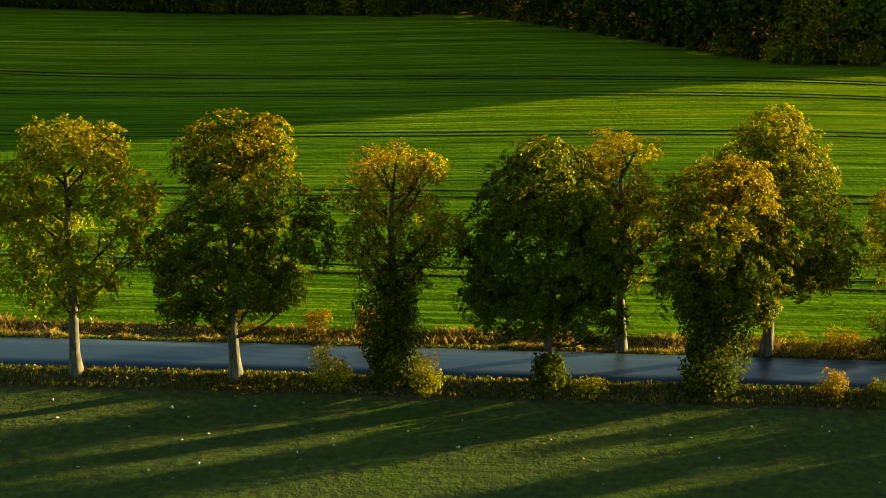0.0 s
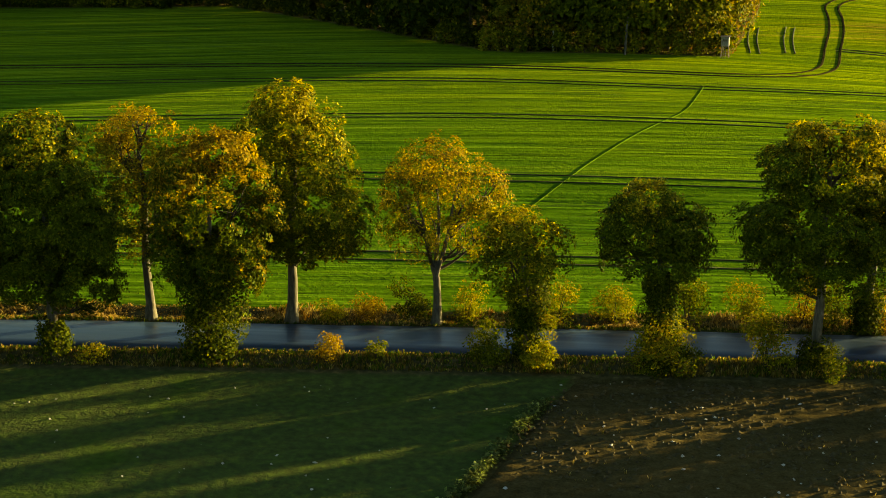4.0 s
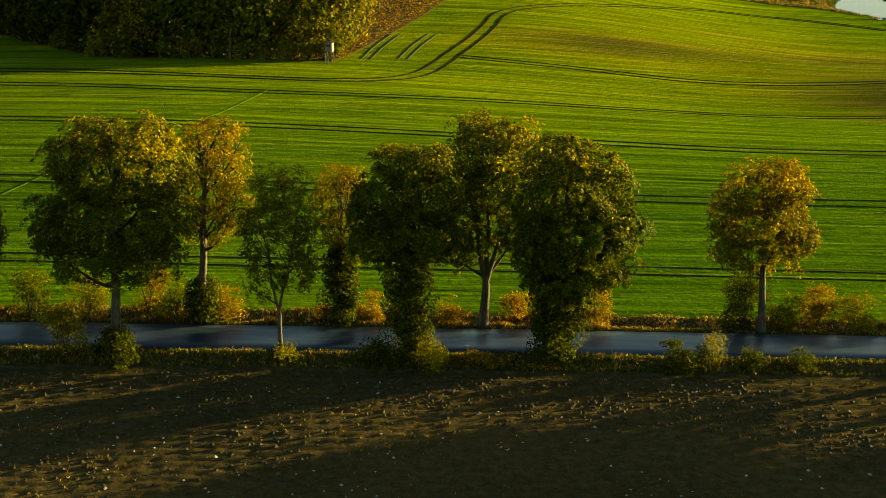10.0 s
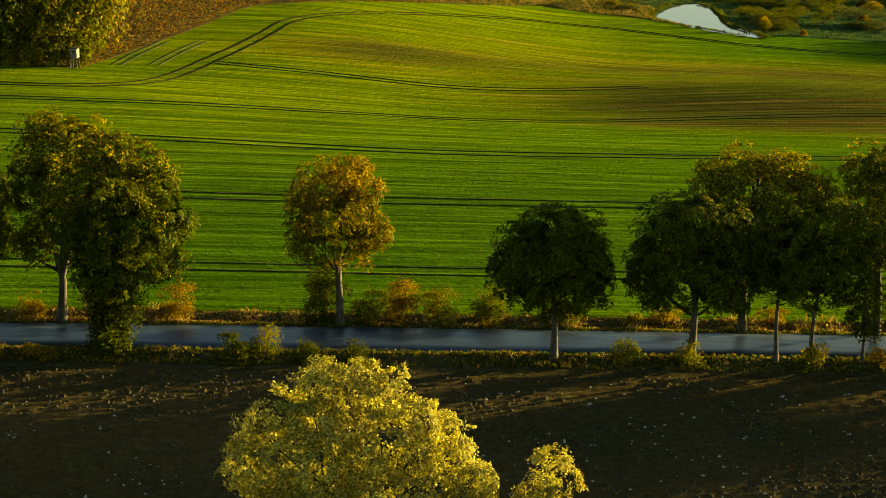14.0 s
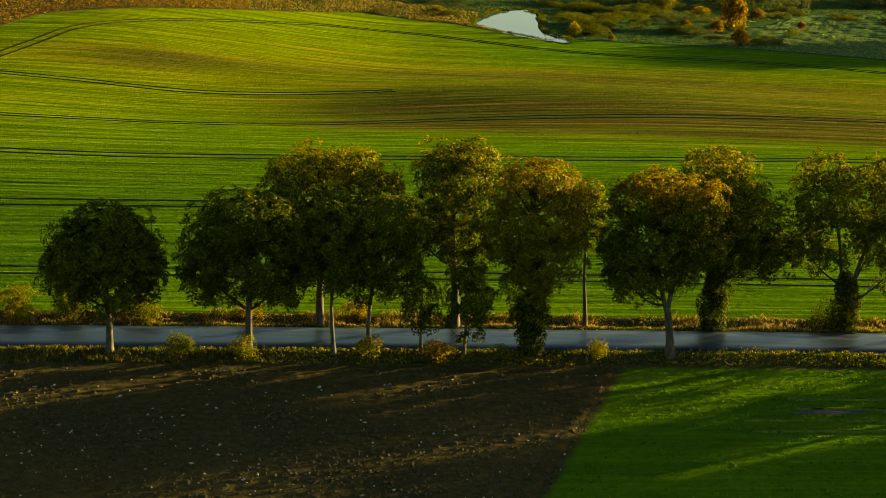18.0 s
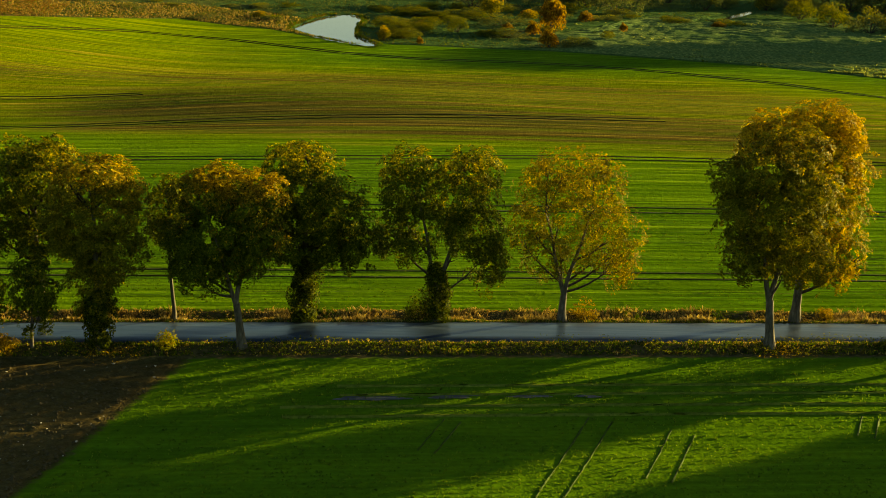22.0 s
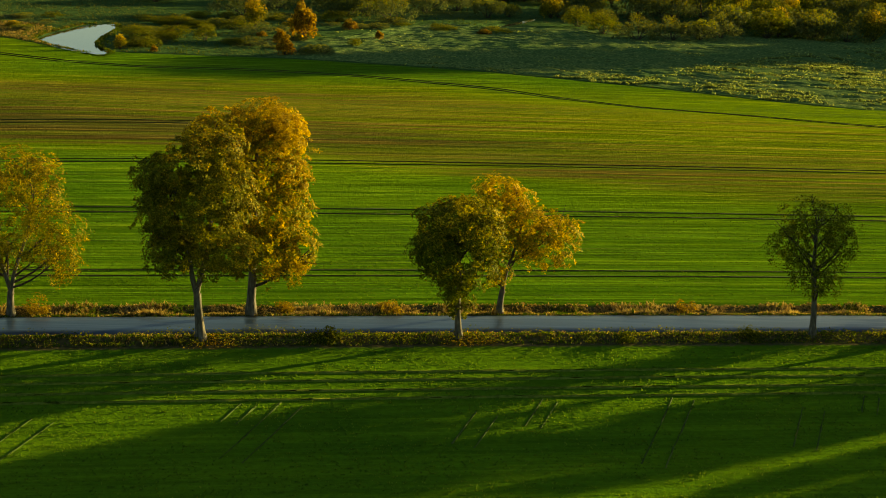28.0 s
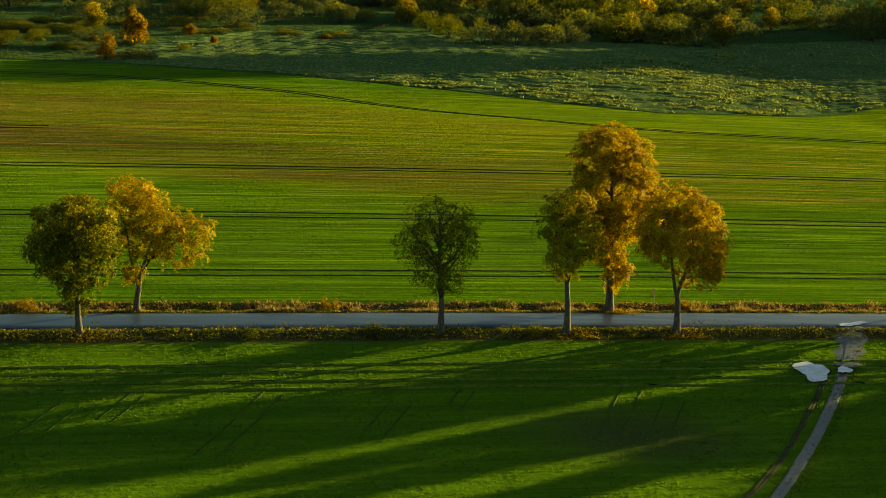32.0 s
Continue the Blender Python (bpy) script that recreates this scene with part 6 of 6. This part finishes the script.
# dry stubble left on the ploughed soil, and weeds on its western border
x, y = rng.uniform(15, 140, 5000), rng.uniform(68, 104, 5000)
ok = on_soil(x, y) & (wobble(np.stack([x * 0.6 + y * 0.5, y * 0.4, 0 * x], -1), 12, 0.35) > 0.8)
p = np.stack([x[ok], y[ok], land_z(x[ok], y[ok]) + soil_top(x[ok], y[ok])], -1)
v, f = blades(p, rng.uniform(0.1, 0.22, len(p)), 0.8, rng, 0.03, 3)
for k in range(6):
    u = rng.random(220)
    sx = 22 + 3.4 * k + 11 * u + rng.normal(size=220) * 0.22
    sy = 66 + 1.9 * k + 9 * u + rng.normal(size=220) * 0.22
    ok = on_soil(sx, sy) & (wobble(np.stack([sx, sy, 0 * sx], -1), 90 + k, 0.6) > 0.1)
    q = np.stack([sx[ok], sy[ok], land_z(sx[ok], sy[ok]) + soil_top(sx[ok], sy[ok])], -1)
    v2, f2 = blades(q, rng.uniform(0.12, 0.3, len(q)), 0.8, rng, 0.04, 3)
    f = np.concatenate([f, f2 + len(v)])
    v = np.concatenate([v, v2])
stuff("stubble", v, f, [REED, STRAW], "dry stubble left in streaks on ploughed soil", "stubble", (rng.random(len(f)) < 0.3).astype(int))
t = rng.random(6500)
y = 94.8 - t * 34
p = np.stack([27.6 + 0.35 * (y - 94.8) + rng.normal(size=6500) * 0.24, y, 0 * y], -1)
p[:, 2] = land_z(p[:, 0], p[:, 1]) + rng.random(6500) * 0.6
p = p[wobble(p, 14, 0.8) > -0.6]
v, f = leaf_cards(p, unit(np.array([0, 0, 1.0]) + rng.normal(size=p.shape) * 0.5), rng.uniform(0.16, 0.36, len(p)), rng, 0.6)
stuff("border_weeds", v, f, [LEAF_GREY, MEADOW], "grey-green weeds on the border of the ploughed field", "weeds", (rng.random(len(p)) < 0.2).astype(int))

# tussocks of the meadow, reeds round the pond, bracken beside the forest
def scatter(n, x0, x1, y0, y1, test, seed):
    r = np.random.default_rng(seed)
    x, y = r.uniform(x0, x1, n), r.uniform(y0, y1, n)
    ok = test(x, y)
    x, y = x[ok], y[ok]
    return np.stack([x, y, land_z(x, y)], -1), r


def in_meadow(x, y):
    return (y > field_edge(x) + 1) & (x > 195) & (y < 400 + 0.17 * (x - 200)) & (creek_mask(x, y) < -0.4)


p, r = scatter(260000, 195, 440, 284, 440, in_meadow, 71)
fold = np.sin((p[:, 1] + 6 * np.sin(p[:, 0] / 17) + 0.25 * p[:, 0]) * 1.7) + wobble(p * np.array([0.4, 1, 0]), 72, 0.5) + r.normal(size=len(p)) * 0.4
# more and taller pale tussocks imitate the sunlit triangle of the meadow
back = 318 + 1.0 * (p[:, 0] - 250)
lit_patch = sstep(238, 256, p[:, 0]) * sstep(back + 6, back - 8, p[:, 1]) * sstep(365, 330, p[:, 0])
fold = fold + 1.1 * wobble(p * np.array([0.45, 1.5, 0]), 77, 1.2)
keep = fold > 2.6 - 1.5 * lit_patch
p, lit_patch = p[keep], lit_patch[keep]
p[:, 2] += np.maximum(meadow_lift(p[:, 0], p[:, 1]) - 0.05, 0)
v, f = blades(p, r.uniform(0.22, 0.5, len(p)) * (0.7 + 0.5 * lit_patch), 0.9, r, 0.13, 3)
stuff("meadow_tussocks", v, f, [MEADOW, LEAF_GREY], "pale tussocks of rough meadow grass", "grass", np.repeat(r.random(len(p)) < 0.25, 3).astype(int))


def in_marsh(x, y):
    return (y > field_edge(x) + 0.5) & (x > 63) & (pond_mask(x, y) < -0.12) & (creek_mask(x, y) < -0.12) & ~in_meadow(x, y)


p, r = scatter(42000, 63, 420, 290, 520, in_marsh, 73)
patch = wobble(p * np.array([1, 1, 0]), 74, 0.09)
p, patch = p[patch + r.normal(size=len(p)) * 0.6 > -0.4], patch[patch + 0 > -9][: len(p)]
tone = wobble(p * np.array([1, 1, 0]), 75, 0.06) + r.normal(size=len(p)) * 0.4
v, f = blades(p, r.uniform(0.15, 0.5, len(p)), 0.8, r, 0.08, 3)
stuff("marsh_reeds", v, f, [REED, GRASS, LEAF_GREY], "brown reeds and rough marsh grass", "reeds", np.repeat(np.where(tone > 0.75, 0, np.where(tone > -0.1, 1, 2)), 3))
ty, ts = rng.uniform(320, 376, 1100), np.where(rng.random(1100) < 0.5, -1, 1)
p = np.stack([np.interp(ty, POND_Y, POND_MID) + ts * (np.interp(ty, POND_Y, POND_HALF) * 1.12 + np.abs(rng.normal(size=1100)) * 0.6), ty, 0 * ty], -1)
p[:, 2] = land_z(p[:, 0], p[:, 1])
v, f = blades(p, rng.uniform(0.2, 0.6, len(p)), 0.5, rng, 0.06, 4)
stuff("bank_reeds", v, f, [GRASS, REED], "short green and brown reeds on the pond's bank", "reeds", np.repeat(rng.random(len(p)) < 0.3, 4).astype(int))


# brown grass on the bank between field and marsh
p, r = scatter(22000, 84, 170, 300, 380, lambda x, y: (y > field_edge(x) + 0.3) & (y < field_edge(x) + 30) & (pond_mask(x, y) < -0.15) & (x < 146), 78)
v, f = blades(p, r.uniform(0.15, 0.45, len(p)), 0.7, r, 0.1, 3)
stuff("bank_grass", v, f, [REED, GRASS, STRAW], "dry brown grass on the bank beyond the field", "grass", np.repeat(r.choice(3, size=len(p), p=[0.3, 0.15, 0.55]), 3))


def in_bracken(x, y):
    return (y > field_edge(x) + 0.6) & (x > 38) & (x < 96) & (y < 345) & (y > 214)


p, r = scatter(30000, 38, 96, 214, 345, in_bracken, 76)
p[:, 2] += r.random(len(p)) * 0.8
v, f = leaf_cards(p, unit(np.array([0, 0, 1.0]) + r.normal(size=p.shape) * 0.6), r.uniform(0.25, 0.6, len(p)), r, 0.5)
stuff("bracken", v, f, [BRACKEN, REED, LEAF_YELLOW], "rust-brown bracken beside the forest", "bracken", r.choice(3, size=len(p), p=[0.7, 0.22, 0.08]))

# fallen leaves under some of the roadside trees
base = np.array([(187.6, 116.0), (209.4, 118.6), (253.6, 124.2), (264.5, 125.6), (259.2, 131.6), (-20.5, 96.2), (72.0, 104.0), (134.6, 110.0)])
who = rng.integers(0, len(base), 2600)
q = base[who] + rng.normal(size=(2600, 2)) * np.array([1.3, 0.7])
q[:, 1] = np.where(np.abs(q[:, 1] - road_y(q[:, 0])) < 2.9, 2 * base[who, 1] - q[:, 1], q[:, 1])
p = np.column_stack([q, land_z(q[:, 0], q[:, 1]) + rng.uniform(0.05, 0.3, len(q))])
v, f = leaf_cards(p, unit(np.array([0, 0, 1.0]) + rng.normal(size=p.shape) * 0.4), rng.uniform(0.12, 0.24, len(p)), rng, 0.7)
stuff("fallen_leaves", v, f, [LEAF_GOLD, LEAF_RUST], "golden fallen leaves lying under roadside trees", "leaves", (rng.random(len(p)) < 0.4).astype(int))
